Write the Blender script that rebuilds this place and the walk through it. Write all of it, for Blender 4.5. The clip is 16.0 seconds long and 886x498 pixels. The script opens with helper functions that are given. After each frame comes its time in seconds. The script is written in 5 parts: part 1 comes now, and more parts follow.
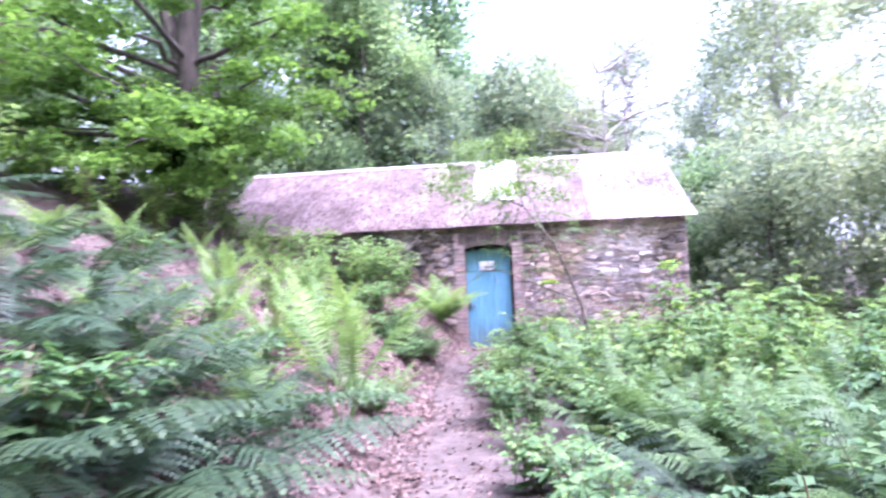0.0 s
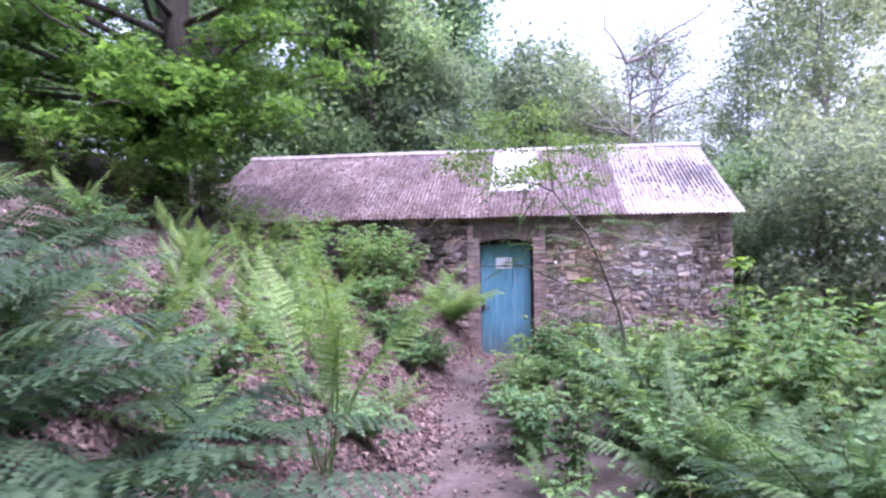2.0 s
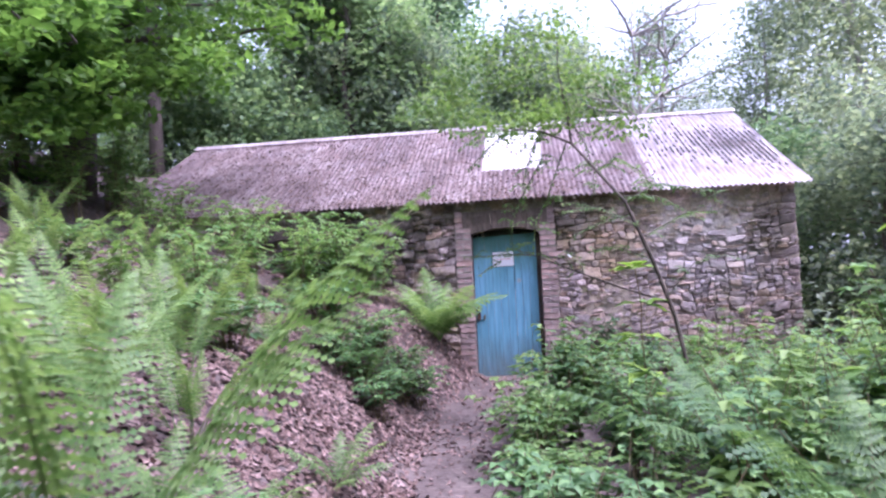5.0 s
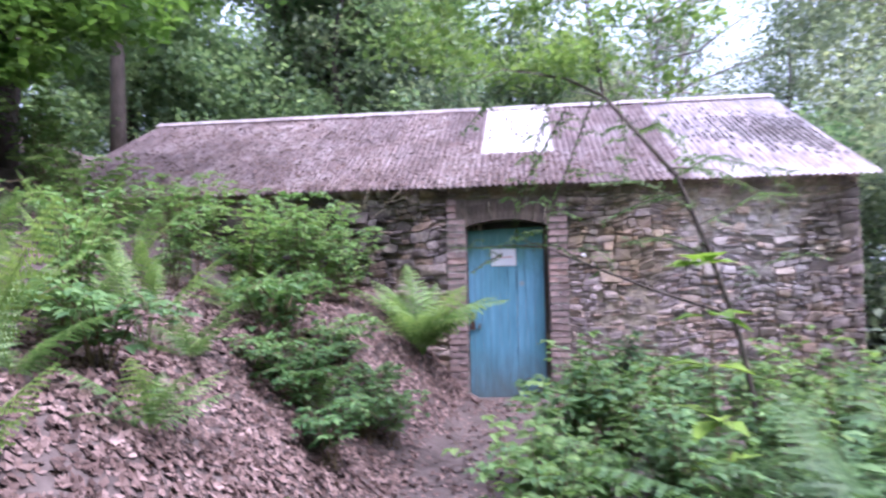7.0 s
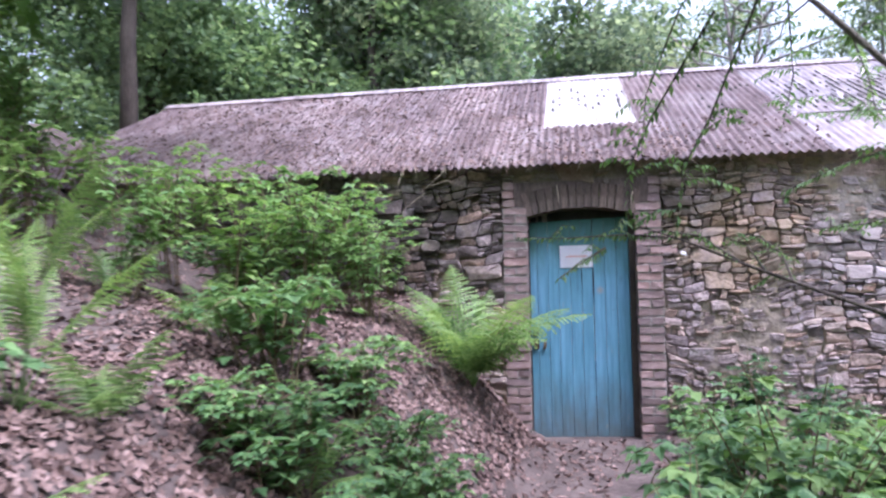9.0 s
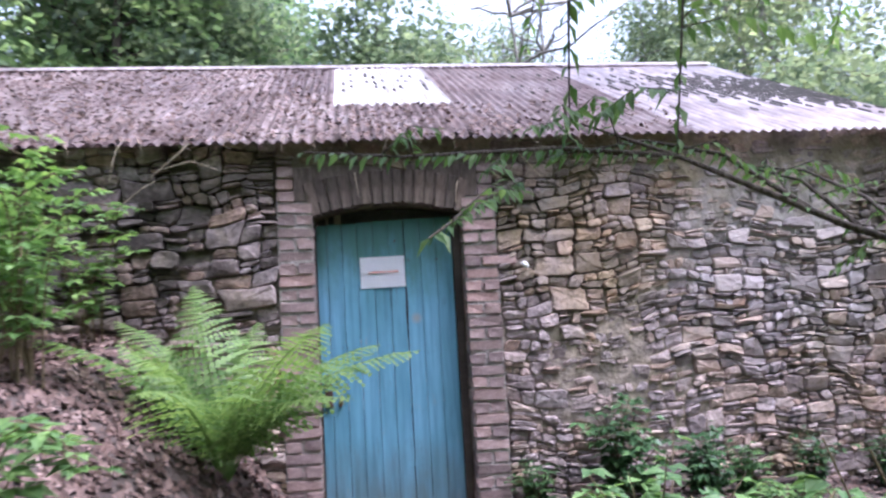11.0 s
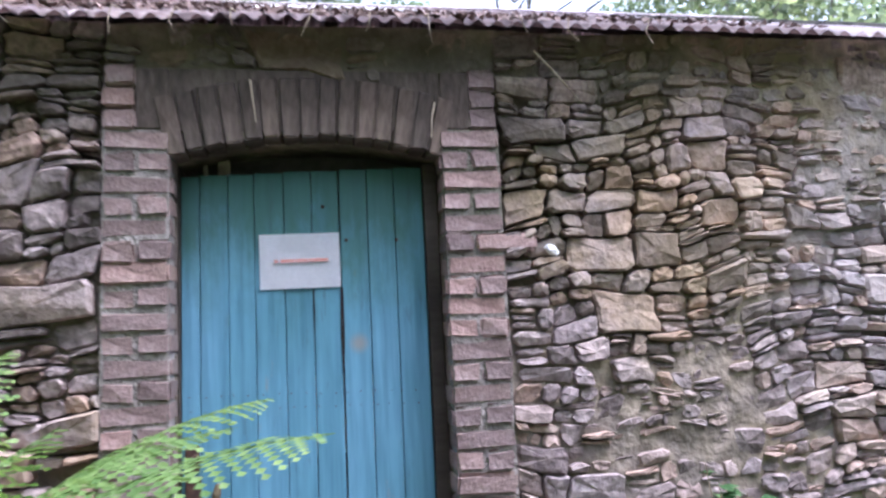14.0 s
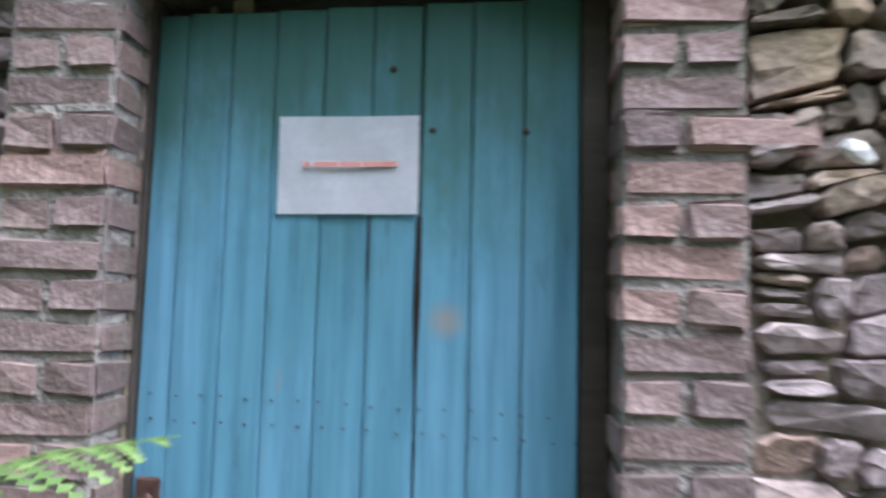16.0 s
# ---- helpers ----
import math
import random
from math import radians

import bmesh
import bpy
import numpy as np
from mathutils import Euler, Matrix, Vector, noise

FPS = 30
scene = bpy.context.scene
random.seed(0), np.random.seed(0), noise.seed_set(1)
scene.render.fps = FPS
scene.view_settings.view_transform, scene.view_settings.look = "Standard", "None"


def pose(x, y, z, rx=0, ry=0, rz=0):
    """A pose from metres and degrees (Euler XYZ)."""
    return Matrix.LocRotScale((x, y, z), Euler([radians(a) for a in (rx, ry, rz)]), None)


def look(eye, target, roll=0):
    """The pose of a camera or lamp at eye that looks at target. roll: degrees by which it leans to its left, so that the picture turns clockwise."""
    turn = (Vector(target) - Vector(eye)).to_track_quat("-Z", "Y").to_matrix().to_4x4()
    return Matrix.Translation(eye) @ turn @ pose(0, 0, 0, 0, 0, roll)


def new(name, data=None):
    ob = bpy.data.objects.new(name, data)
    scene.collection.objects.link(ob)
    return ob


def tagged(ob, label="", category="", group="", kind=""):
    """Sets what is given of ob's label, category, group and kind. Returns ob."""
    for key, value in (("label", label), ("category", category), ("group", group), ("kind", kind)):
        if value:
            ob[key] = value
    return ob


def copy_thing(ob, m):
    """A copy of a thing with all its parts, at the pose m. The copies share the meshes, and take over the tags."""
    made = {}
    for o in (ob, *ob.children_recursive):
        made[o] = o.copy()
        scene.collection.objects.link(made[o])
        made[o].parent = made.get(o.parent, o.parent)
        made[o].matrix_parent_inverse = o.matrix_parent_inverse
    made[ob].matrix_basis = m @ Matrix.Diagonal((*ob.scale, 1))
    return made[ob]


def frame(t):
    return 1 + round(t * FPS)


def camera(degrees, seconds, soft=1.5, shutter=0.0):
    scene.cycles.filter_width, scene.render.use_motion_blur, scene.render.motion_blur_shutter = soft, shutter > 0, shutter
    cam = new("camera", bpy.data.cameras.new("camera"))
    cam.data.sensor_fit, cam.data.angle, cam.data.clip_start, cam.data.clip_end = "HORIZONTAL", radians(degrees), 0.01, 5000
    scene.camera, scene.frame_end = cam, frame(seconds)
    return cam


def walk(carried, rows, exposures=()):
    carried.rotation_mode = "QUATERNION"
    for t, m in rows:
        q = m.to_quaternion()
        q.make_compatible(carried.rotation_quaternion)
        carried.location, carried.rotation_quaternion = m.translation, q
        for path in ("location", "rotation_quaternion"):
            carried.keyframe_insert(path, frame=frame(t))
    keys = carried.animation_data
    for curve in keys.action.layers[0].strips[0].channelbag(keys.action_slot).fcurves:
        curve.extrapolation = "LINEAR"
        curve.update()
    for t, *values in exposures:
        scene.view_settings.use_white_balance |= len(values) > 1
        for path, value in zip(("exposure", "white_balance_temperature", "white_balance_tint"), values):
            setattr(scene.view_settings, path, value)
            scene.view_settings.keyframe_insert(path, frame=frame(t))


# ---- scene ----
import collections

cam = camera(65.0, 16.0, soft=2.4, shutter=0.5)
PATH = [
    (0, (0.709, -14.154, 1.824), (0.481, -12.168, 1.853), -2.8),
    (0.5, (0.668, -13.83, 1.794), (0.62, -11.832, 1.859), -2.8),
    (0.6, (0.663, -13.791, 1.787), (0.623, -11.793, 1.856), -2.5),
    (1, (0.58, -13.514, 1.754), (0.517, -11.517, 1.826), -1.3),
    (1.5, (0.505, -13.067, 1.705), (0.319, -11.075, 1.731), -0.1),
    (2, (0.45, -12.611, 1.692), (0.199, -10.627, 1.726), -0.9),
    (2.5, (0.421, -12.146, 1.668), (0.301, -10.149, 1.694), -0.5),
    (3, (0.478, -11.729, 1.66), (0.356, -9.733, 1.716), -1.0),
    (3.5, (0.388, -11.28, 1.658), (0.126, -9.298, 1.623), -0.4),
    (4, (0.286, -10.763, 1.608), (0.092, -8.773, 1.625), -2.5),
    (4.2, (0.259, -10.644, 1.566), (0.049, -8.655, 1.596), -2.6),
    (4.5, (0.208, -10.324, 1.528), (-0.007, -8.337, 1.605), -3.3),
    (4.7, (0.289, -10.119, 1.492), (0.05, -8.135, 1.566), -3.0),
    (6.8, (0.24, -8.383, 1.392), (0.072, -6.391, 1.466), -0.6),
    (7, (0.209, -8.193, 1.388), (-0.024, -6.209, 1.475), -1.2),
    (7.5, (0.091, -7.766, 1.347), (-0.265, -5.801, 1.452), -0.2),
    (7.6, (0.069, -7.689, 1.342), (-0.3, -5.727, 1.451), 0.3),
    (8, (0.011, -7.275, 1.442), (-0.385, -5.317, 1.534), -0.3),
    (8.2, (-0.01, -7.122, 1.446), (-0.44, -5.17, 1.529), -1.8),
    (10.3, (-0.256, -5.045, 1.379), (-0.357, -3.053, 1.525), -2.1),
    (10.4, (-0.261, -4.938, 1.378), (-0.329, -2.945, 1.527), -2.7),
    (10.5, (-0.257, -4.821, 1.377), (-0.291, -2.827, 1.526), -2.2),
    (11, (-0.251, -4.483, 1.331), (0.014, -2.51, 1.519), -3.3),
    (11.5, (-0.226, -4.164, 1.383), (0.083, -2.193, 1.518), -3.3),
    (12, (-0.193, -3.806, 1.367), (0.03, -1.822, 1.472), -2.4),
    (12.5, (-0.176, -3.479, 1.33), (0.11, -1.511, 1.541), -3.1),
    (13, (-0.079, -3.147, 1.343), (0.157, -1.182, 1.633), -3.3),
    (13.5, (-0.002, -2.776, 1.358), (0.254, -0.81, 1.621), -1.9),
    (14, (0.049, -2.506, 1.339), (0.384, -0.549, 1.581), -2.8),
    (14.5, (0.172, -2.202, 1.384), (0.491, -0.229, 1.463), 0.8),
    (15, (0.264, -1.882, 1.346), (0.594, 0.088, 1.439), 3.2),
    (15.2, (0.229, -1.776, 1.333), (0.628, 0.182, 1.423), 2.2),
    (15.5, (0.256, -1.559, 1.313), (0.513, 0.422, 1.423), 1.1),
    (16, (0.279, -1.266, 1.337), (0.106, 0.718, 1.518), 1.4),
]
walk(cam, [(t, look(eye, target, roll)) for t, eye, target, roll in PATH], [(0.0, 3.45, 5050, 42), (0.6, 2.92, 5050, 41), (1.5, 2.55, 5100, 40), (3.5, 2.47, 5100, 40), (7.5, 2.42, 5120, 30), (11.0, 2.3, 5180, 24), (13.5, 2.36, 5200, 20), (14.5, 2.48, 5120, 22), (15.5, 2.52, 5150, 22), (16.0, 2.36, 5200, 14)])

# ---------------------------------------------------------------- world and sun
world = bpy.data.worlds.new("world")
scene.world = world
world.use_nodes = True
wn = world.node_tree
bg = wn.nodes["Background"]
sky = wn.nodes.new("ShaderNodeTexSky")
sky.sky_type = "NISHITA"
sky.sun_disc = False
sky.sun_elevation = radians(66)
sky.sun_rotation = radians(118)
sky.air_density = 1.5
sky.dust_density = 10.0
sky.ozone_density = 0.0
cloud = wn.nodes.new("ShaderNodeMix")      # thin even cloud over the whole sky
cloud.data_type = "RGBA"
cloud.inputs[0].default_value = 0.65
cloud.inputs[7].default_value = (2.3, 2.32, 2.4, 1)
wn.links.new(sky.outputs[0], cloud.inputs[6])
wn.links.new(cloud.outputs[2], bg.inputs[0])
bg.inputs[1].default_value = 0.15
sun_data = bpy.data.lights.new("sun", "SUN")
sun_data.energy = 1.25
sun_data.angle = radians(24)
sun_data.color = (1.0, 0.96, 0.9)
sun = new("sun", sun_data)
AZ, EL = radians(118), radians(66)
sun.matrix_basis = look((0, 0, 30), (-math.cos(EL) * math.sin(AZ), -math.cos(EL) * math.cos(AZ), 30 - math.sin(EL)))


# ---------------------------------------------------------------- materials
def material(name, rough=0.8, metal=0.0):
    m = bpy.data.materials.new(name)
    m.use_nodes = True
    nt = m.node_tree
    b = nt.nodes["Principled BSDF"]
    b.inputs["Roughness"].default_value = rough
    b.inputs["Specular IOR Level"].default_value = 0.3
    b.inputs["Metallic"].default_value = metal
    return m, nt, b


def node(nt, kind, **inputs):
    n = nt.nodes.new(kind)
    for k, v in inputs.items():
        n.inputs[k].default_value = v
    return n


def noise_node(nt, scale, detail=4.0, stretch=(1, 1, 1), rough=0.55):
    tc = nt.nodes.new("ShaderNodeTexCoord")
    mp = nt.nodes.new("ShaderNodeMapping")
    mp.inputs["Scale"].default_value = stretch
    nz = nt.nodes.new("ShaderNodeTexNoise")
    nz.inputs["Scale"].default_value = scale
    nz.inputs["Detail"].default_value = detail
    nz.inputs["Roughness"].default_value = rough
    nt.links.new(tc.outputs["Object"], mp.inputs["Vector"])
    nt.links.new(mp.outputs[0], nz.inputs["Vector"])
    return nz


def ramp(nt, source, stops):
    r = nt.nodes.new("ShaderNodeValToRGB")
    e = r.color_ramp.elements
    e[0].position, e[0].color = stops[0][0], (*stops[0][1], 1)
    e[1].position, e[1].color = stops[-1][0], (*stops[-1][1], 1)
    for p, c in stops[1:-1]:
        k = e.new(p)
        k.color = (*c, 1)
    nt.links.new(source, r.inputs[0])
    return r


def mix(nt, a, b, fac, blend="MIX"):
    m = nt.nodes.new("ShaderNodeMix")
    m.data_type, m.blend_type = "RGBA", blend
    for sock, v in ((m.inputs[0], fac), (m.inputs[6], a), (m.inputs[7], b)):
        if hasattr(v, "is_linked"):
            nt.links.new(v, sock)
        else:
            sock.default_value = v if not isinstance(v, tuple) else (*v, 1)
    return m.outputs[2]


def bump(nt, b, height, strength=0.5, distance=0.01):
    bp = nt.nodes.new("ShaderNodeBump")
    bp.inputs["Strength"].default_value = strength
    bp.inputs["Distance"].default_value = distance
    nt.links.new(height, bp.inputs["Height"])
    nt.links.new(bp.outputs[0], b.inputs["Normal"])


def leaf_material(name, stops, translucent=0.35, rough=0.5, patch=None):
    """Foliage: colour varies from leaf to leaf and in patches; light shines through."""
    m, nt, b = material(name, rough)
    g = nt.nodes.new("ShaderNodeNewGeometry")
    r = ramp(nt, g.outputs["Random Per Island"], stops)
    col = r.outputs[0]
    nz = noise_node(nt, 1.3, 2.0)
    sp = ramp(nt, nz.outputs[0], [(0.35, (0.62, 0.66, 0.62)), (0.65, (1.15, 1.12, 0.9))])
    col = mix(nt, col, sp.outputs[0], 1.0, "MULTIPLY")
    oi = nt.nodes.new("ShaderNodeObjectInfo")
    tone = ramp(nt, oi.outputs["Random"], [(0.0, (0.8, 0.86, 0.85)), (1.0, (1.12, 1.08, 0.95))])
    col = mix(nt, col, tone.outputs[0], 1.0, "MULTIPLY")
    nt.links.new(col, b.inputs["Base Color"])
    tr = nt.nodes.new("ShaderNodeBsdfTranslucent")
    tcol = mix(nt, col, (1.2, 1.2, 0.8), 1.0, "MULTIPLY")
    nt.links.new(tcol, tr.inputs["Color"])
    ms = nt.nodes.new("ShaderNodeMixShader")
    ms.inputs[0].default_value = translucent
    nt.links.new(b.outputs[0], ms.inputs[1])
    nt.links.new(tr.outputs[0], ms.inputs[2])
    nt.links.new(ms.outputs[0], nt.nodes["Material Output"].inputs[0])
    return m


def plain(name, stops, scale=8.0, rough=0.85, metal=0.0, stretch=(1, 1, 1), relief=0.4, dist=0.01, per=None, fine=None, grain=0.2, lichen=None, algae=False, stains_and_shade=()):
    """A surface whose colour runs over noise at two scales, with fine relief. per: 'object' or 'island' tones."""
    m, nt, b = material(name, rough, metal)
    n1 = noise_node(nt, scale, 5.0, stretch)
    n2 = noise_node(nt, scale * 6.3, 3.0, stretch)
    col = ramp(nt, n1.outputs[0], stops).outputs[0]
    lo, hi = (1 - grain,) * 3, (1 + 0.7 * grain,) * 3
    col = mix(nt, col, ramp(nt, n2.outputs[0], [(0.3, lo), (0.7, hi)]).outputs[0], 1.0, "MULTIPLY")
    if lichen:
        n3 = noise_node(nt, 1.1, 5.0, (1, 1, 1), 0.65)
        spread = ramp(nt, n3.outputs[0], [(0.52, (0, 0, 0)), (0.68, (0.75, 0.75, 0.75))]).outputs[0]
        col = mix(nt, col, lichen, spread)
    if algae:
        n4 = noise_node(nt, 0.75, 4.0, (1, 1, 0.8), 0.6)
        damp = ramp(nt, n4.outputs[0], [(0.42, (0.85, 0.85, 0.85)), (0.5, (0, 0, 0))]).outputs[0]
        col = mix(nt, col, mix(nt, col, (0.55, 0.58, 0.48), 1.0, "MULTIPLY"), damp)
    for centre, reach, tint, amount in stains_and_shade:
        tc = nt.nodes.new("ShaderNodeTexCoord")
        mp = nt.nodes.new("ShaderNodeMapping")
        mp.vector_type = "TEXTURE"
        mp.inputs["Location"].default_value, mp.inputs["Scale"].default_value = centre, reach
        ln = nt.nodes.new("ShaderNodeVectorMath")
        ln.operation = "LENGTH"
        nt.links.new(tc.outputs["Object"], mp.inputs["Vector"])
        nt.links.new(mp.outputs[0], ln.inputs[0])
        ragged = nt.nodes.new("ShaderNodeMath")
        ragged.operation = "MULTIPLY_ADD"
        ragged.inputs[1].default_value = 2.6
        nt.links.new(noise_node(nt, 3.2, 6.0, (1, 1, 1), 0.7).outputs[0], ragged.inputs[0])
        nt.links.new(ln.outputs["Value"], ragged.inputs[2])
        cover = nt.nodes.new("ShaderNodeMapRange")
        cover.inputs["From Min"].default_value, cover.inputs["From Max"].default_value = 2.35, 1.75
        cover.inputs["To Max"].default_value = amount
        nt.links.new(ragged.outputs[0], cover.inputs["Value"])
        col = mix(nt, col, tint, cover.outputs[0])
    if per == "object":
        oi = nt.nodes.new("ShaderNodeObjectInfo")
        src = oi.outputs["Random"]
    elif per == "island":
        src = nt.nodes.new("ShaderNodeNewGeometry").outputs["Random Per Island"]
    if per:
        tone = ramp(nt, src, fine or [(0.0, (0.7, 0.7, 0.7)), (1.0, (1.2, 1.2, 1.2))]).outputs[0]
        col = mix(nt, col, tone, 1.0, "MULTIPLY")
    nt.links.new(col, b.inputs["Base Color"])
    bump(nt, b, n2.outputs[0], relief, dist)
    return m


# both tree leaf colours are lifted and greyed to paint in haze and glare
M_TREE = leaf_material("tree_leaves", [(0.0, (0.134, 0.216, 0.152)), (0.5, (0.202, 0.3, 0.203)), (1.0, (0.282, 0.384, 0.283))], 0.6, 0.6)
M_HAZED = leaf_material("hazed_tree_leaves", [(0.0, (0.168, 0.22, 0.186)), (0.5, (0.246, 0.3, 0.27)), (1.0, (0.336, 0.38, 0.32))], 0.6, 0.6)
M_BRIGHT = leaf_material("beech_leaves", [(0.0, (0.112, 0.2, 0.0506)), (0.5, (0.168, 0.29, 0.0675)), (1.0, (0.235, 0.37, 0.101))], 0.6)
M_FERN = leaf_material("fern_green", [(0.0, (0.112, 0.2, 0.0759)), (0.5, (0.168, 0.27, 0.101)), (1.0, (0.235, 0.34, 0.151))], 0.45)
M_BUSH = leaf_material("bush_leaves", [(0.0, (0.146, 0.26, 0.0987)), (0.5, (0.218, 0.351, 0.131)), (1.0, (0.305, 0.442, 0.196))], 0.45)
M_FERN_MID = leaf_material("mid_fern_green", [(0.0, (0.07, 0.13, 0.06)), (0.5, (0.105, 0.18, 0.082)), (1.0, (0.15, 0.235, 0.115))], 0.4)
# dark teal fern, lowered further so its colour holds the bank's shade
M_FERN_SHADED = leaf_material("dark_shaded_fern_green", [(0.0, (0.03, 0.06, 0.036)), (0.5, (0.045, 0.085, 0.05)), (1.0, (0.075, 0.12, 0.073))], 0.35, 0.5)
M_BRAMBLE = leaf_material("bramble_leaves", [(0.0, (0.0941, 0.18, 0.0911)), (0.5, (0.142, 0.252, 0.111)), (1.0, (0.228, 0.36, 0.162))], 0.38, 0.45)
M_LIME = leaf_material("young_leaves", [(0.0, (0.179, 0.3, 0.0506)), (1.0, (0.291, 0.42, 0.0844))], 0.45)
M_IVY = leaf_material("ivy_leaves", [(0.0, (0.04, 0.085, 0.04)), (0.6, (0.065, 0.135, 0.06)), (1.0, (0.12, 0.21, 0.09))], 0.15, 0.35)
M_BARK = plain("bark", [(0.3, (0.05, 0.04, 0.033)), (0.6, (0.11, 0.09, 0.075)), (0.8, (0.14, 0.14, 0.1))], 6, 0.9, stretch=(1, 1, 0.25), relief=0.9, dist=0.03)
M_PALE_BARK = plain("pale_bark", [(0.3, (0.2, 0.18, 0.16)), (0.7, (0.36, 0.33, 0.3))], 6, 0.9, stretch=(1, 1, 0.3), relief=0.7, dist=0.02)
M_STEM = plain("stem", [(0.3, (0.09, 0.07, 0.04)), (0.7, (0.17, 0.13, 0.07))], 20, 0.8)
M_DRY = plain("dry_stalk", [(0.3, (0.34, 0.27, 0.19)), (0.7, (0.52, 0.45, 0.35))], 20, 0.8)
M_SOIL = plain("woodland_soil", [(0.25, (0.045, 0.034, 0.03)), (0.5, (0.085, 0.065, 0.058)), (0.75, (0.14, 0.112, 0.1))], 2.2, 0.95, relief=0.8, dist=0.03)
M_LITTER = plain("fallen_leaves", [(0.25, (0.09, 0.058, 0.05)), (0.55, (0.18, 0.128, 0.112)), (0.8, (0.31, 0.245, 0.225))], 5, 0.7, per="island", fine=[(0.0, (0.25, 0.2, 0.18)), (0.5, (0.72, 0.64, 0.6)), (1.0, (1.45, 1.42, 1.42))])
# limewash left on the wall, ochre lichen beside the door
# black algae, left and over the arch, also carries eave and tree shade
STAINS_AND_SHADE = [((3.6, -3.3, 1.55), (1.2, 9, 0.75), (0.48, 0.45, 0.44), 0.6), ((2.45, -3.3, 1.72), (0.6, 9, 0.5), (0.38, 0.3, 0.18), 0.5), ((-1.6, -3.3, 1.85), (2.1, 9, 0.75), (0.05, 0.046, 0.038), 0.85), ((0.7, -3.3, 2.32), (1.3, 9, 0.35), (0.085, 0.075, 0.05), 0.65)]
STONE = [(0.2, (0.2, 0.165, 0.155)), (0.45, (0.315, 0.265, 0.25)), (0.6, (0.385, 0.33, 0.31)), (0.8, (0.5, 0.445, 0.425))]
STONE_TONES = [(0.0, (0.62, 0.59, 0.62)), (0.2, (0.82, 0.78, 0.79)), (0.45, (0.98, 0.96, 1.02)), (0.65, (1.12, 1.06, 1.06)), (0.8, (1.1, 0.93, 0.8)), (0.92, (1.16, 1.05, 0.95)), (1.0, (1.25, 1.18, 1.12))]
M_STONE = plain("rubble_stone", STONE, 6, 0.92, relief=0.7, dist=0.012, per="object", fine=STONE_TONES, lichen=(0.3, 0.25, 0.15), grain=0.4, algae=True, stains_and_shade=STAINS_AND_SHADE)
M_STONE_I = plain("rubble_stone_far", STONE, 6, 0.92, relief=0.7, dist=0.012, per="island", fine=STONE_TONES, lichen=(0.3, 0.25, 0.15), grain=0.4, algae=True, stains_and_shade=STAINS_AND_SHADE)
M_MORTAR = plain("old_lime_mortar", [(0.25, (0.14, 0.115, 0.1)), (0.45, (0.25, 0.21, 0.18)), (0.6, (0.33, 0.275, 0.2)), (0.8, (0.44, 0.4, 0.36))], 2.6, 0.95, relief=1.0, dist=0.02, grain=0.35, lichen=(0.3, 0.25, 0.14), algae=True, stains_and_shade=STAINS_AND_SHADE)
M_LIME_MORTAR = plain("pale_lime_mortar", [(0.25, (0.17, 0.15, 0.135)), (0.5, (0.28, 0.255, 0.235)), (0.8, (0.42, 0.39, 0.36))], 7, 0.95, relief=1.0, dist=0.015, algae=True)
BRICK = [(0.2, (0.21, 0.15, 0.14)), (0.5, (0.33, 0.25, 0.236)), (0.8, (0.46, 0.38, 0.36))]
BRICK_TONES = [(0.0, (0.6, 0.6, 0.62)), (0.5, (0.88, 0.85, 0.85)), (0.8, (1.1, 1.06, 1.06)), (1.0, (1.14, 1.0, 0.95))]
M_BRICK = plain("old_brick", BRICK, 9, 0.9, relief=0.7, dist=0.008, per="object", fine=BRICK_TONES, grain=0.18, algae=True)
# dark brown brick with paler streaks, for the arch and its springers
M_ARCH_BRICK = plain("dark_arch_brick", [(0.2, (0.07, 0.056, 0.048)), (0.5, (0.125, 0.1, 0.085)), (0.75, (0.19, 0.155, 0.13)), (0.9, (0.4, 0.38, 0.36))], 5, 0.92, stretch=(1.4, 1, 0.5), relief=0.7, dist=0.008, per="object", fine=[(0.0, (0.75, 0.75, 0.75)), (1.0, (1.2, 1.15, 1.1))], grain=0.3)
M_TIMBER = plain("old_timber", [(0.3, (0.035, 0.03, 0.025)), (0.7, (0.085, 0.07, 0.058))], 5, 0.85, stretch=(0.2, 1, 1))
M_RUST = plain("rusty_iron", [(0.3, (0.05, 0.03, 0.026)), (0.7, (0.13, 0.075, 0.055))], 30, 0.8, 0.3)
M_DARK = plain("dark_plaster", [(0.3, (0.07, 0.06, 0.055)), (0.7, (0.12, 0.11, 0.1))], 4, 0.95)
M_WHITE = plain("white_paper", [(0.3, (0.86, 0.87, 0.92)), (0.7, (0.9, 0.91, 0.95))], 12, 0.6, relief=0.03, dist=0.001, grain=0.04)
M_RED = plain("red_print", [(0.3, (0.62, 0.26, 0.22)), (0.7, (0.7, 0.4, 0.36))], 60, 0.7, relief=0.0)
M_VOID = plain("gap_shade", [(0.3, (0.015, 0.013, 0.012)), (0.7, (0.03, 0.026, 0.024))], 10, 0.95)
M_MOSS = plain("dark_moss", [(0.3, (0.035, 0.032, 0.03)), (0.7, (0.085, 0.08, 0.07))], 30, 0.95, relief=0.8)
M_CHALK = plain("white_stone", [(0.3, (0.7, 0.69, 0.68)), (0.7, (0.85, 0.85, 0.84))], 20, 0.7)


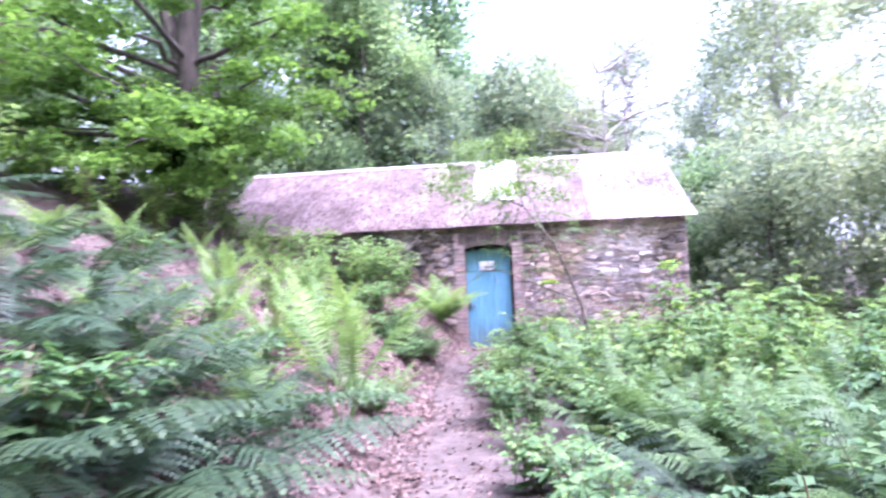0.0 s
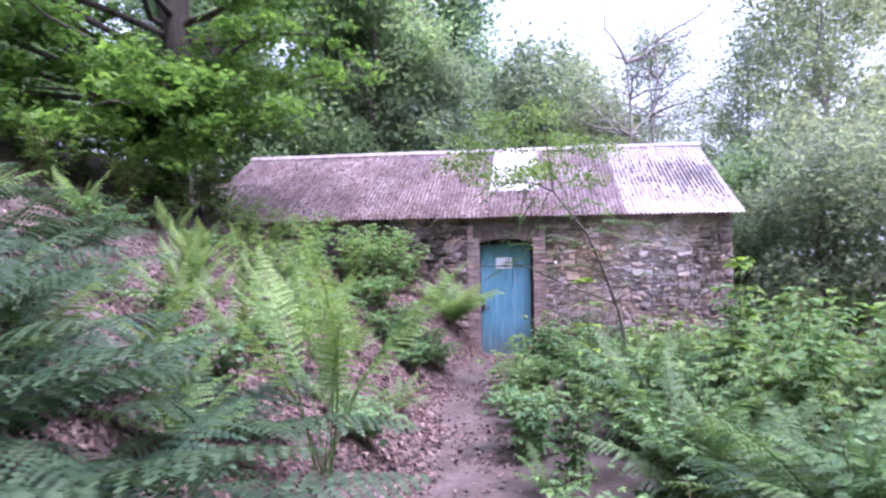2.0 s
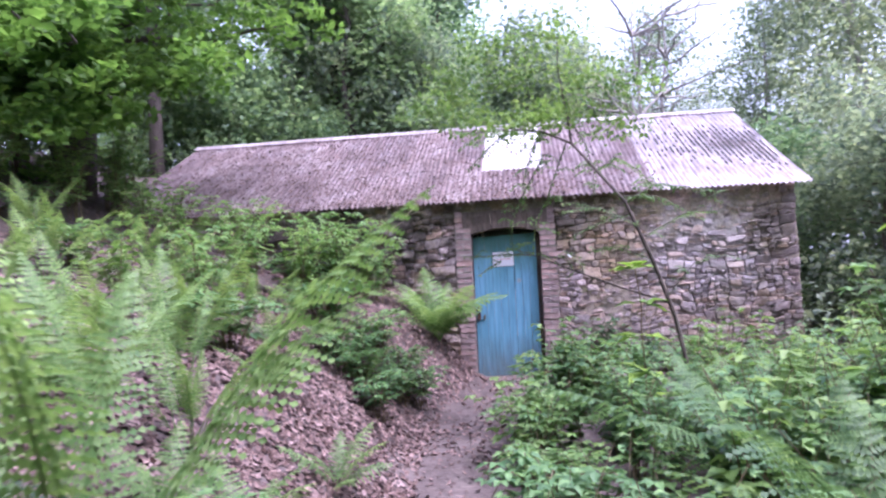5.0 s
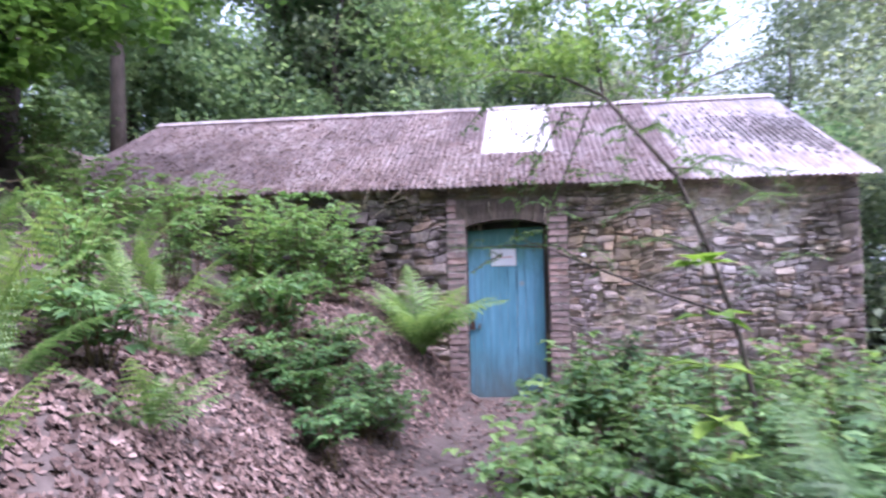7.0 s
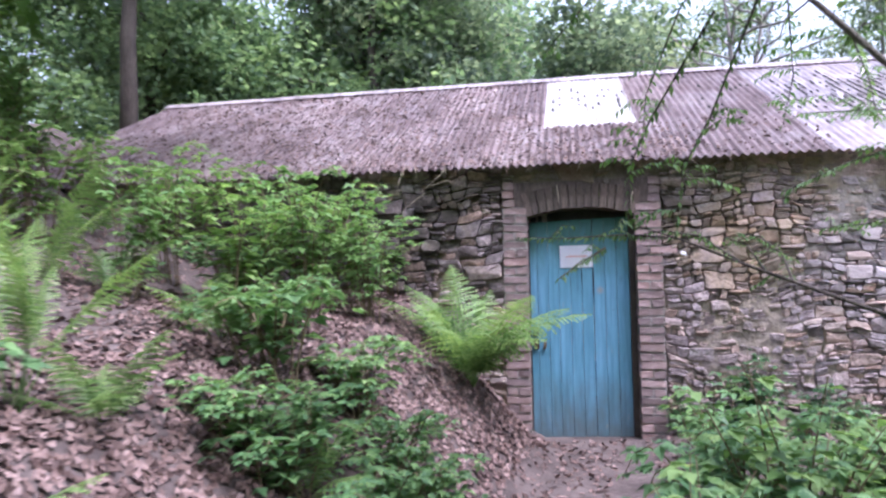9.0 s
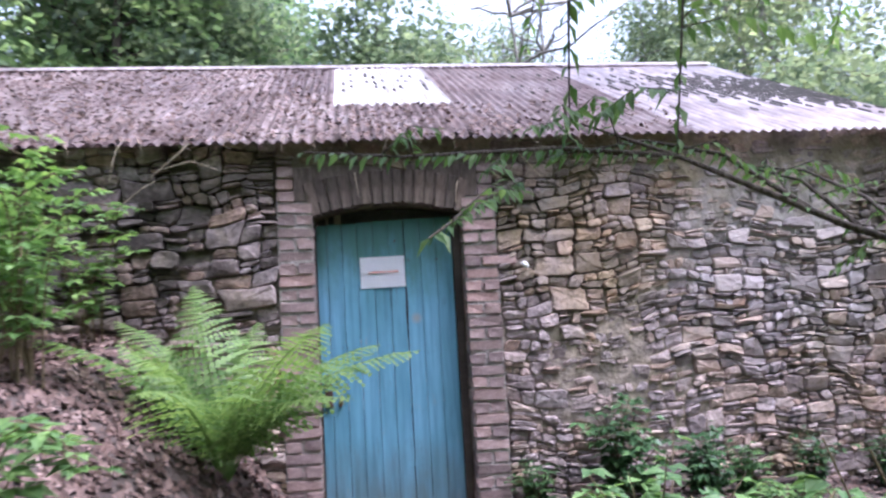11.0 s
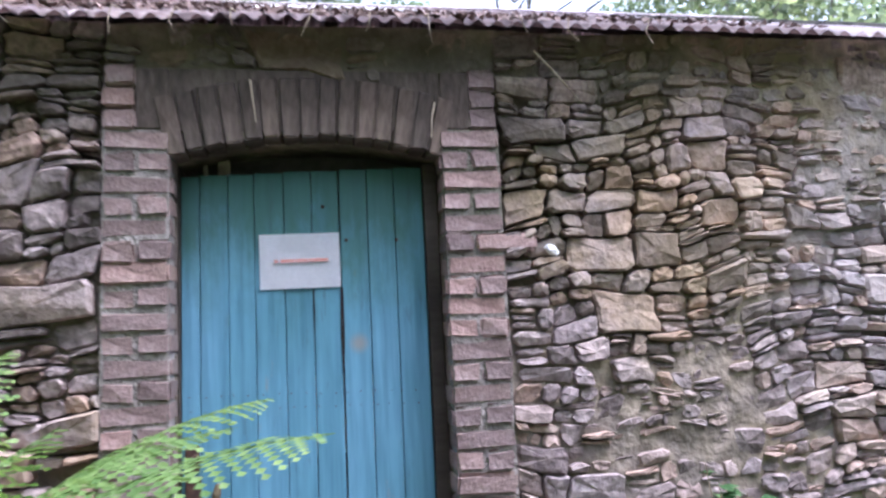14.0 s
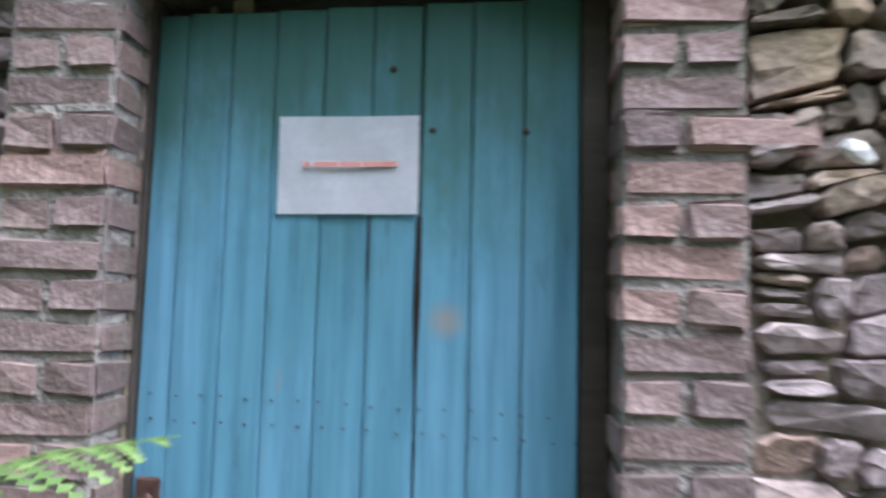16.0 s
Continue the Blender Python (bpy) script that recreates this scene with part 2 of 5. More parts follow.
def roof_material(name, stops, rough, metal, streak):
    m, nt, b = material(name, rough, metal)
    n1 = noise_node(nt, 1.6, 6.0, (1, 1, 1), 0.65)
    n2 = noise_node(nt, 22.0, 4.0, (1, 0.12, 0.12))
    n3 = noise_node(nt, 60.0, 2.0)
    col = ramp(nt, n1.outputs[0], stops).outputs[0]
    st = ramp(nt, n2.outputs[0], [(0.5 - streak, (0.5, 0.45, 0.45)), (0.62, (1.08, 1.08, 1.08))]).outputs[0]
    col = mix(nt, col, st, 0.8, "MULTIPLY")
    oi = nt.nodes.new("ShaderNodeObjectInfo")
    col = mix(nt, col, ramp(nt, oi.outputs["Random"], [(0.0, (0.82, 0.8, 0.82)), (1.0, (1.15, 1.12, 1.1))]).outputs[0], 1.0, "MULTIPLY")
    nt.links.new(col, b.inputs["Base Color"])
    bump(nt, b, n3.outputs[0], 0.3, 0.004)
    return m


M_ROOF = roof_material("weathered_rusty_sheet", [(0.3, (0.2, 0.15, 0.145)), (0.5, (0.31, 0.25, 0.245)), (0.7, (0.46, 0.41, 0.41))], 0.65, 0.1, 0.14)
# pale galvanised metal, whitened further to paint in the grazing sky sheen
M_ROOF_PALE_SHEEN = roof_material("pale_galvanised_sheen", [(0.3, (0.46, 0.4, 0.4)), (0.5, (0.64, 0.6, 0.62)), (0.7, (0.78, 0.76, 0.78))], 0.4, 0.15, 0.1)
M_ROOF_WHITE = roof_material("white_plastic_sheet", [(0.3, (0.6, 0.59, 0.6)), (0.5, (0.8, 0.8, 0.8)), (0.7, (0.84, 0.84, 0.84))], 0.4, 0.0, 0.2)


def door_paint():
    """Blue-green paint, worn to wood in places, with dark grime in patches along the grain."""
    m, nt, b = material("worn_blue_paint", 0.6)
    n1 = noise_node(nt, 2.2, 5.0, (1, 1, 0.45))
    n2 = noise_node(nt, 30.0, 4.0, (1, 1, 0.06))
    n3 = noise_node(nt, 7.0, 6.0, (1.2, 1, 0.5), 0.7)
    col = ramp(nt, n1.outputs[0], [(0.3, (0.085, 0.22, 0.285)), (0.5, (0.125, 0.295, 0.41)), (0.7, (0.175, 0.36, 0.52))]).outputs[0]
    col = mix(nt, col, ramp(nt, n2.outputs[0], [(0.32, (0.68, 0.72, 0.72)), (0.6, (1.08, 1.05, 1.04))]).outputs[0], 1.0, "MULTIPLY")
    worn = ramp(nt, n3.outputs[0], [(0.62, (0, 0, 0)), (0.74, (0.8, 0.8, 0.8))]).outputs[0]
    col = mix(nt, col, (0.27, 0.25, 0.2), worn)
    # green algae crept down the planks in ragged tongues, darkened for the arch's shade
    tz = nt.nodes.new("ShaderNodeSeparateXYZ")
    tq = nt.nodes.new("ShaderNodeTexCoord")
    nt.links.new(tq.outputs["Object"], tz.inputs[0])
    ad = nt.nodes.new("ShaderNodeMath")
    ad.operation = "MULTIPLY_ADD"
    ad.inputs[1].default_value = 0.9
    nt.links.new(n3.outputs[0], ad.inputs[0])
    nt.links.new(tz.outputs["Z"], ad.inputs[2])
    algae = nt.nodes.new("ShaderNodeMapRange")
    algae.inputs["From Min"].default_value, algae.inputs["From Max"].default_value = 1.88, 2.28
    algae.inputs["To Max"].default_value = 0.8
    nt.links.new(ad.outputs[0], algae.inputs["Value"])
    col = mix(nt, col, (0.05, 0.125, 0.085), algae.outputs[0])
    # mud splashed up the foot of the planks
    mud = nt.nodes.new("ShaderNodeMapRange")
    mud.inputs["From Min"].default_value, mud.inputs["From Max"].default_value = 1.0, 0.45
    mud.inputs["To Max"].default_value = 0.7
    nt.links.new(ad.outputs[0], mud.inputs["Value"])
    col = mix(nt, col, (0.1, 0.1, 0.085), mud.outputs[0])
    n5 = noise_node(nt, 11.0, 5.0, (1.6, 1, 0.28), 0.7)
    scuff = ramp(nt, n5.outputs[0], [(0.3, (0.5, 0.5, 0.5)), (0.42, (0, 0, 0))]).outputs[0]
    col = mix(nt, col, (0.06, 0.1, 0.11), scuff)
    # a rusty stain round an old bolt hole
    tc = nt.nodes.new("ShaderNodeTexCoord")
    vm = nt.nodes.new("ShaderNodeVectorMath")
    vm.operation = "DISTANCE"
    vm.inputs[1].default_value = (0.166, 0.0, 1.32)
    nt.links.new(tc.outputs["Object"], vm.inputs[0])
    spot = ramp(nt, vm.outputs["Value"], [(0.012, (1, 1, 1)), (0.045, (0, 0, 0))]).outputs[0]
    sp = nt.nodes.new("ShaderNodeMath")
    sp.operation = "MULTIPLY"
    sp.inputs[1].default_value = 0.6
    nt.links.new(spot, sp.inputs[0])
    col = mix(nt, col, (0.3, 0.24, 0.17), sp.outputs[0])
    nt.links.new(col, b.inputs["Base Color"])
    bump(nt, b, n2.outputs[0], 0.35, 0.004)
    return m


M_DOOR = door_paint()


# ---------------------------------------------------------------- building helpers
def thing(name, x, y, z, label, category, group="", kind="", rz=0.0):
    e = new(name)
    e.empty_display_size = 0.2
    e.matrix_basis = pose(x, y, z, 0, 0, rz)
    return tagged(e, label, category, group, kind)


def part(name, bm, mat, parent, label="", smooth=False):
    me = bpy.data.meshes.new(name)
    bm.to_mesh(me)
    bm.free()
    return part_mesh(name, me, mat, parent, label, smooth)


def part_mesh(name, me, mat, parent, label="", smooth=False):
    if not me.materials:
        me.materials.append(mat)
    if smooth:
        me.shade_smooth()
    ob = new(name, me)
    if parent is not None:
        ob.parent = parent
    if label:
        ob["label"] = label
    return ob


def pydata(name, verts, faces):
    me = bpy.data.meshes.new(name)
    me.from_pydata(verts, [], faces)
    me.update()
    return me


def box(bm, x0, x1, y0, y1, z0, z1, bevel=0.0, rounds=1):
    made = bmesh.ops.create_cube(bm, size=1.0)["verts"]
    for v in made:
        v.co = Vector((x0 + (v.co.x + 0.5) * (x1 - x0), y0 + (v.co.y + 0.5) * (y1 - y0), z0 + (v.co.z + 0.5) * (z1 - z0)))
    if bevel:
        bmesh.ops.bevel(bm, geom=list({e for v in made for e in v.link_edges}), offset=bevel, segments=rounds, affect="EDGES")
    return made


def tube(bm, pts, radii, seg=7, cap=True):
    """A tapered round stem along points."""
    pts = [Vector(p) for p in pts]
    rings = []
    for i, p in enumerate(pts):
        d = (pts[min(i + 1, len(pts) - 1)] - pts[max(i - 1, 0)]).normalized()
        a = d.orthogonal().normalized() if i == 0 else (a - d * a.dot(d)).normalized()
        c = d.cross(a)
        rings.append([bm.verts.new(p + (a * math.cos(k * math.tau / seg) + c * math.sin(k * math.tau / seg)) * radii[i]) for k in range(seg)])
    for r, s in zip(rings, rings[1:]):
        for k in range(seg):
            bm.faces.new((r[k], r[(k + 1) % seg], s[(k + 1) % seg], s[k]))
    if cap:
        bm.faces.new(rings[0][::-1])
        bm.faces.new(rings[-1])


def bendy(p, q, n=6, wobble=0.1, rng=random):
    p, q = Vector(p), Vector(q)
    out = []
    for i in range(n + 1):
        u = i / n
        j = Vector((rng.uniform(-1, 1), rng.uniform(-1, 1), rng.uniform(-0.5, 0.5))) * wobble * math.sin(math.pi * u)
        out.append(p.lerp(q, u) + j)
    return out


def leaf_cloud(name, centres, radii, count, size, seed, flat=0.6, droop=0.3):
    """Many small folded leaves gathered in uneven clumps: one mesh."""
    r = np.random.default_rng(seed)
    centres, radii = np.array(centres, float), np.array(radii, float)
    w = radii ** 2
    idx = r.choice(len(centres), count, p=w / w.sum())
    d = r.normal(size=(count, 3))
    d /= np.linalg.norm(d, axis=1)[:, None]
    rad = r.uniform(0, 1, count) ** 0.6
    c = centres[idx] + d * (rad * radii[idx])[:, None] * np.array([1, 1, flat])
    s = size * r.uniform(0.6, 1.35, count)
    ax = r.normal(size=(count, 3)) * np.array([1, 1, 0.45]) - np.array([0, 0, droop])
    ax /= np.linalg.norm(ax, axis=1)[:, None]
    up = np.array([0, 0, 1.0]) + r.normal(size=(count, 3)) * 0.55
    side = np.cross(ax, up)
    side /= np.linalg.norm(side, axis=1)[:, None] + 1e-9
    nrm = np.cross(side, ax)
    a = c - ax * s[:, None] * 0.5
    b = c + ax * s[:, None] * 0.5
    m1 = c - ax * s[:, None] * 0.06 + side * s[:, None] * 0.3 + nrm * s[:, None] * 0.08
    m2 = c - ax * s[:, None] * 0.06 - side * s[:, None] * 0.3 + nrm * s[:, None] * 0.08
    v = np.stack([a, m1, b, m2], 1).reshape(-1, 3)
    f = np.arange(count * 4).reshape(-1, 4)
    f = np.concatenate([f[:, [0, 1, 2]], f[:, [0, 2, 3]]])
    me = bpy.data.meshes.new(name)
    me.vertices.add(len(v))
    me.vertices.foreach_set("co", v.astype(np.float32).ravel())
    me.loops.add(len(f) * 3)
    me.loops.foreach_set("vertex_index", f.astype(np.int32).ravel())
    me.polygons.add(len(f))
    me.polygons.foreach_set("loop_start", np.arange(0, len(f) * 3, 3, dtype=np.int32))
    me.update(calc_edges=True)
    return me


# ---------------------------------------------------------------- ground
PATH_Y = [-30, -14, -9, -6, -4.5, -2.5, 0, 40]
PATH_X = [2.0, 0.65, 0.15, -0.12, -0.32, -0.35, 0.0, 0.0]


def gz_all(x, y):
    """Height of the ground: a worn path, a leafy bank rising on one side, level ground on the other."""
    px = np.interp(y, PATH_Y, PATH_X)
    base = np.interp(y, [-40, -14, -11, -8, -5, 0, 8, 60], [0.9, 0.4, 0.2, 0.02, -0.03, -0.02, 0.1, 0.5])
    d = px - np.interp(y, [-4, -1.6, -0.8, -0.2], [0.36, 0.12, 0.12, 0.36]) - x
    steep = np.interp(d, [0, 0.15, 1.15, 2.6, 4.5, 7, 16], [0, 0.07, 0.98, 1.4, 2.3, 3.7, 5.5])
    even = np.interp(d, [0, 0.3, 6, 16], [0, 0.12, 3.5, 5.5])
    k = np.clip((y + 8.5) / 3.5, 0, 1)
    steep = steep * (1 + 0.3 * np.clip((y + 2.6) / 1.4, 0, 1) * np.clip(2.2 - d, 0, 1))
    left = steep * k + even * (1 - k)
    left = np.minimum(left, 7.0)
    e = x - px - 0.5
    right = np.where(e > 0, 0.16 * (1 - np.exp(-e * 2)) - 0.05 * np.clip(e - 1.5, 0, 8), 0)
    bumpy = 0.05 * np.sin(x * 2.1 + 1.3 * np.sin(y * 1.7)) * np.cos(y * 1.9 + 0.5 * x) + 0.02 * np.sin(x * 5.3 + y * 4.1)
    amp = np.clip(np.abs(x - px) * 1.2 - 0.2, 0.15, 1)
    z = base + left + right + bumpy * amp
    inside = (y > 0.2) & (y < 6.6) & (x > -5.9) & (x < 3.9)
    return np.where(inside, np.minimum(z, -0.12), z)


def gz(x, y):
    return float(gz_all(np.array([x], float), np.array([y], float))[0])


def axis_steps(lo, hi, step, far):
    inner = list(np.arange(lo, hi + step / 2, step))
    out, s, a, b = [], step, lo, hi
    while b < far:
        s *= 1.35
        a, b = a - s, b + s
        out.append((a, b))
    return np.array([p for p, _ in out[::-1]] + inner + [q for _, q in out])


def build_ground():
    xs, ys = axis_steps(-9, 9, 0.12, 900), axis_steps(-17, 8, 0.12, 900)
    gx, gy = np.meshgrid(xs, ys)
    z = gz_all(gx.ravel(), gy.ravel())
    v = np.stack([gx.ravel(), gy.ravel(), z], 1)
    nx = len(xs)
    f = [(j * nx + i, j * nx + i + 1, (j + 1) * nx + i + 1, (j + 1) * nx + i) for j in range(len(ys) - 1) for i in range(nx - 1)]
    me = pydata("ground", v.tolist(), f)
    ob = part_mesh("ground", me, M_SOIL, None, smooth=True)
    tagged(ob, "trodden brown woodland soil with a path up to the shed", "ground", kind="structure")


build_ground()

# ---------------------------------------------------------------- the stone shed
X0, X1 = -5.95, 3.92          # ends of the front wall
DEPTH, THICK, TOP = 6.6, 0.42, 2.52
OL, OR, SPRING, CROWN = -0.477, 0.488, 2.0, 2.075   # door opening
RIDGE_Y, RIDGE_Z, EAVE_Y, EAVE_Z = 3.3, 4.19, -0.13, 2.465


def arch_z(x):
    u = (x - (OL + OR) / 2) / ((OR - OL) / 2)
    return SPRING + (CROWN - SPRING) * (1 - u * u)


shed = thing("stone_shed", -1.0, 3.3, 0.0, "low old stone shed with a rusty corrugated iron roof", "shed")
SH = Matrix.Translation((1.0, -3.3, 0.0))     # parts are built in world coordinates


def shed_part(name, bm, mat, label="", parent=None, smooth=False):
    bm.transform(SH)
    return part(name, bm, mat, parent or shed, label, smooth)


def build_walls():
    y0 = 0.1    # core of the wall, behind the mortar bed and the stones
    bm = bmesh.new()
    a, b = OL - 0.002, OR + 0.002
    xs = [a + (b - a) * i / 12 for i in range(13)]
    low = [bm.verts.new((x, y0, arch_z(OL + (OR - OL) * i / 12) + 0.004)) for i, x in enumerate(xs)]
    high = [bm.verts.new((x, y0, TOP)) for x in xs]
    for i in range(12):
        bm.faces.new((low[i], low[i + 1], high[i + 1], high[i]))
    l = [bm.verts.new(p) for p in ((X0, y0, -0.5), (a, y0, -0.5), (X0, y0, TOP), (X0, y0, SPRING))]
    r = [bm.verts.new(p) for p in ((X1, y0, -0.5), (b, y0, -0.5), (X1, y0, TOP), (X1, y0, SPRING))]
    bm.faces.new((l[0], l[1], low[0], l[3])), bm.faces.new((l[3], low[0], high[0], l[2]))
    bm.faces.new((r[1], r[0], r[3], low[12])), bm.faces.new((low[12], r[3], r[2], high[12]))
    grown = bmesh.ops.extrude_face_region(bm, geom=list(bm.faces))["geom"]
    for v in grown:
        if isinstance(v, bmesh.types.BMVert):
            v.co.y = THICK
    bmesh.ops.recalc_face_normals(bm, faces=bm.faces)
    front = shed_part("front_wall", bm, M_MORTAR, "dark crumbling mortar between rubble stones")
    bm = bmesh.new()
    box(bm, X0, X1, DEPTH - THICK, DEPTH, -0.5, TOP)
    shed_part("back_wall", bm, M_STONE_I)
    for xa, xb in ((X0, X0 + THICK), (X1 - THICK, X1)):
        bm = bmesh.new()
        prof = [(THICK + 0.002, -0.5), (DEPTH - THICK - 0.002, -0.5), (DEPTH - THICK - 0.002, TOP), (RIDGE_Y, RIDGE_Z - 0.12), (THICK + 0.002, TOP)]
        a = [bm.verts.new((xa, y, z)) for y, z in prof]
        b = [bm.verts.new((xb, y, z)) for y, z in prof]
        bm.faces.new(a[::-1]), bm.faces.new(b)
        for i in range(5):
            bm.faces.new((a[i], a[(i + 1) % 5], b[(i + 1) % 5], b[i]))
        bmesh.ops.recalc_face_normals(bm, faces=bm.faces)
        shed_part("gable_wall", bm, M_STONE_I)
    bm = bmesh.new()
    box(bm, X0 + THICK, X1 - THICK, THICK, DEPTH - THICK, -0.1, -0.02)
    shed_part("earth_floor", bm, M_SOIL)
    return front


FRONT = build_walls()


def roof_sheet(xa, xb, s0, s1, mat, name, label, back=False, lift=0.0, seed=0):
    """One corrugated sheet between distances s0 and s1 (0 eave, 1 ridge) up the slope."""
    rr = random.Random(seed)
    bm = bmesh.new()
    pitch, amp, per = 0.076, 0.0125, 6
    n = max(int((xb - xa) / pitch * per), 6)
    rows = [s0 + (s1 - s0) * k / 6 for k in range(7)]
    skew = rr.uniform(-0.008, 0.008)
    grid = []
    for k, s in enumerate(rows):
        line = []
        for i in range(n + 1):
            x = xa + (xb - xa) * i / n
            y = EAVE_Y + (RIDGE_Y - EAVE_Y) * s
            z = EAVE_Z + (RIDGE_Z - EAVE_Z) * s + amp * math.sin(x / pitch * math.tau) + lift
            z += 0.012 * math.sin(x * 0.9 + 2 * s) * math.sin(s * 3) + skew * (1 - s)
            if back:
                y = 2 * RIDGE_Y - y
            line.append(bm.verts.new((x, y, z)))
        grid.append(line)
    for a, b in zip(grid, grid[1:]):
        for i in range(n):
            f = (a[i], a[i + 1], b[i + 1], b[i])
            bm.faces.new(f[::-1] if back else f)
    bmesh.ops.solidify(bm, geom=list(bm.faces), thickness=0.0025)
    bm.transform(SH)
    ob = part(name, bm, mat, ROOF, label, True)
    ob.data.set_sharp_from_angle(angle=radians(50))
    return ob


ROOF = part("roof", bmesh.new(), M_ROOF, shed, "corrugated iron roof, rusty at one end and pale at the other")


def build_roof():
    edges = [-6.1 + 0.64 * i for i in range(9)] + [-0.33, 0.6, 1.36, 2.05, 2.75, 3.45, 4.12]
    for i, (xa, xb) in enumerate(zip(edges, edges[1:])):
        pale = xa > 2.0
        mat = M_ROOF_PALE_SHEEN if pale else M_ROOF
        lab = "pale streaked galvanised sheet, whitened for sky sheen" if pale else "rusty pinkish sheet with leaf litter"
        lap = 0.07
        if abs(xa + 0.33) < 0.01:
            roof_sheet(xa, xb + lap, 0.0, 0.36, M_ROOF, "roof_sheet", lab, lift=0.004 * (i % 2), seed=i)
            roof_sheet(xa, xb + lap * 0.3, 0.325, 1.0, M_ROOF_WHITE, "roof_sheet", "white translucent plastic sheet with dark flecks", lift=0.012, seed=i)
        else:
            roof_sheet(xa, min(xb + lap, 4.12), 0.0, 0.53, mat, "roof_sheet", lab, lift=0.004 * (i % 2), seed=i)
            roof_sheet(xa, min(xb + lap, 4.12), 0.5, 1.0, mat, "roof_sheet", lab, lift=0.009 + 0.004 * (i % 2), seed=i)
        roof_sheet(xa, min(xb + lap, 4.12), 0.0, 1.0, M_ROOF, "roof_sheet", "", True, 0.004 * (i % 2), seed=70 + i)
    bm = bmesh.new()
    for k in range(5):
        xa = -6.12 + 2.05 * k
        pts = [(-0.17, -0.075), (-0.06, -0.01), (0, 0.018), (0.06, -0.01), (0.17, -0.075)]
        a = [bm.verts.new((xa, RIDGE_Y + y, RIDGE_Z + 0.028 + z + 0.003 * (k % 2))) for y, z in pts]
        b = [bm.verts.new((xa + 2.08, RIDGE_Y + y, RIDGE_Z + 0.028 + z + 0.003 * (k % 2))) for y, z in pts]
        for i in range(4):
            bm.faces.new((a[i], b[i], b[i + 1], a[i + 1]))
    bmesh.ops.solidify(bm, geom=list(bm.faces), thickness=0.003)
    bm.transform(SH)
    part("ridge_cap", bm, M_ROOF_PALE_SHEEN, ROOF, "pale bent-metal ridge capping")
    for k in range(11):
        x = -5.6 + 0.95 * k
        bm = bmesh.new()
        for sgn in (1, -1):
            yl = [0.2, RIDGE_Y - 0.01]
            zl = [EAVE_Z + (RIDGE_Z - EAVE_Z) * (y - EAVE_Y) / (RIDGE_Y - EAVE_Y) - 0.11 for y in yl]
            vs = []
            for xx in (x - 0.025, x + 0.025):
                for y, z in zip(yl, zl):
                    for dz in (0, 0.09):
                        yy = y if sgn > 0 else 2 * RIDGE_Y - y
                        vs.append(bm.verts.new((xx, yy, z + dz)))
            bmesh.ops.convex_hull(bm, input=vs)
        shed_part("rafter", bm, M_TIMBER)


build_roof()

# ---------------------------------------------------------------- the door
door = thing("door_1", 0.0, 0.13, 0.0, "closed blue-painted plank door, paint worn and stained", "door", kind="structure")


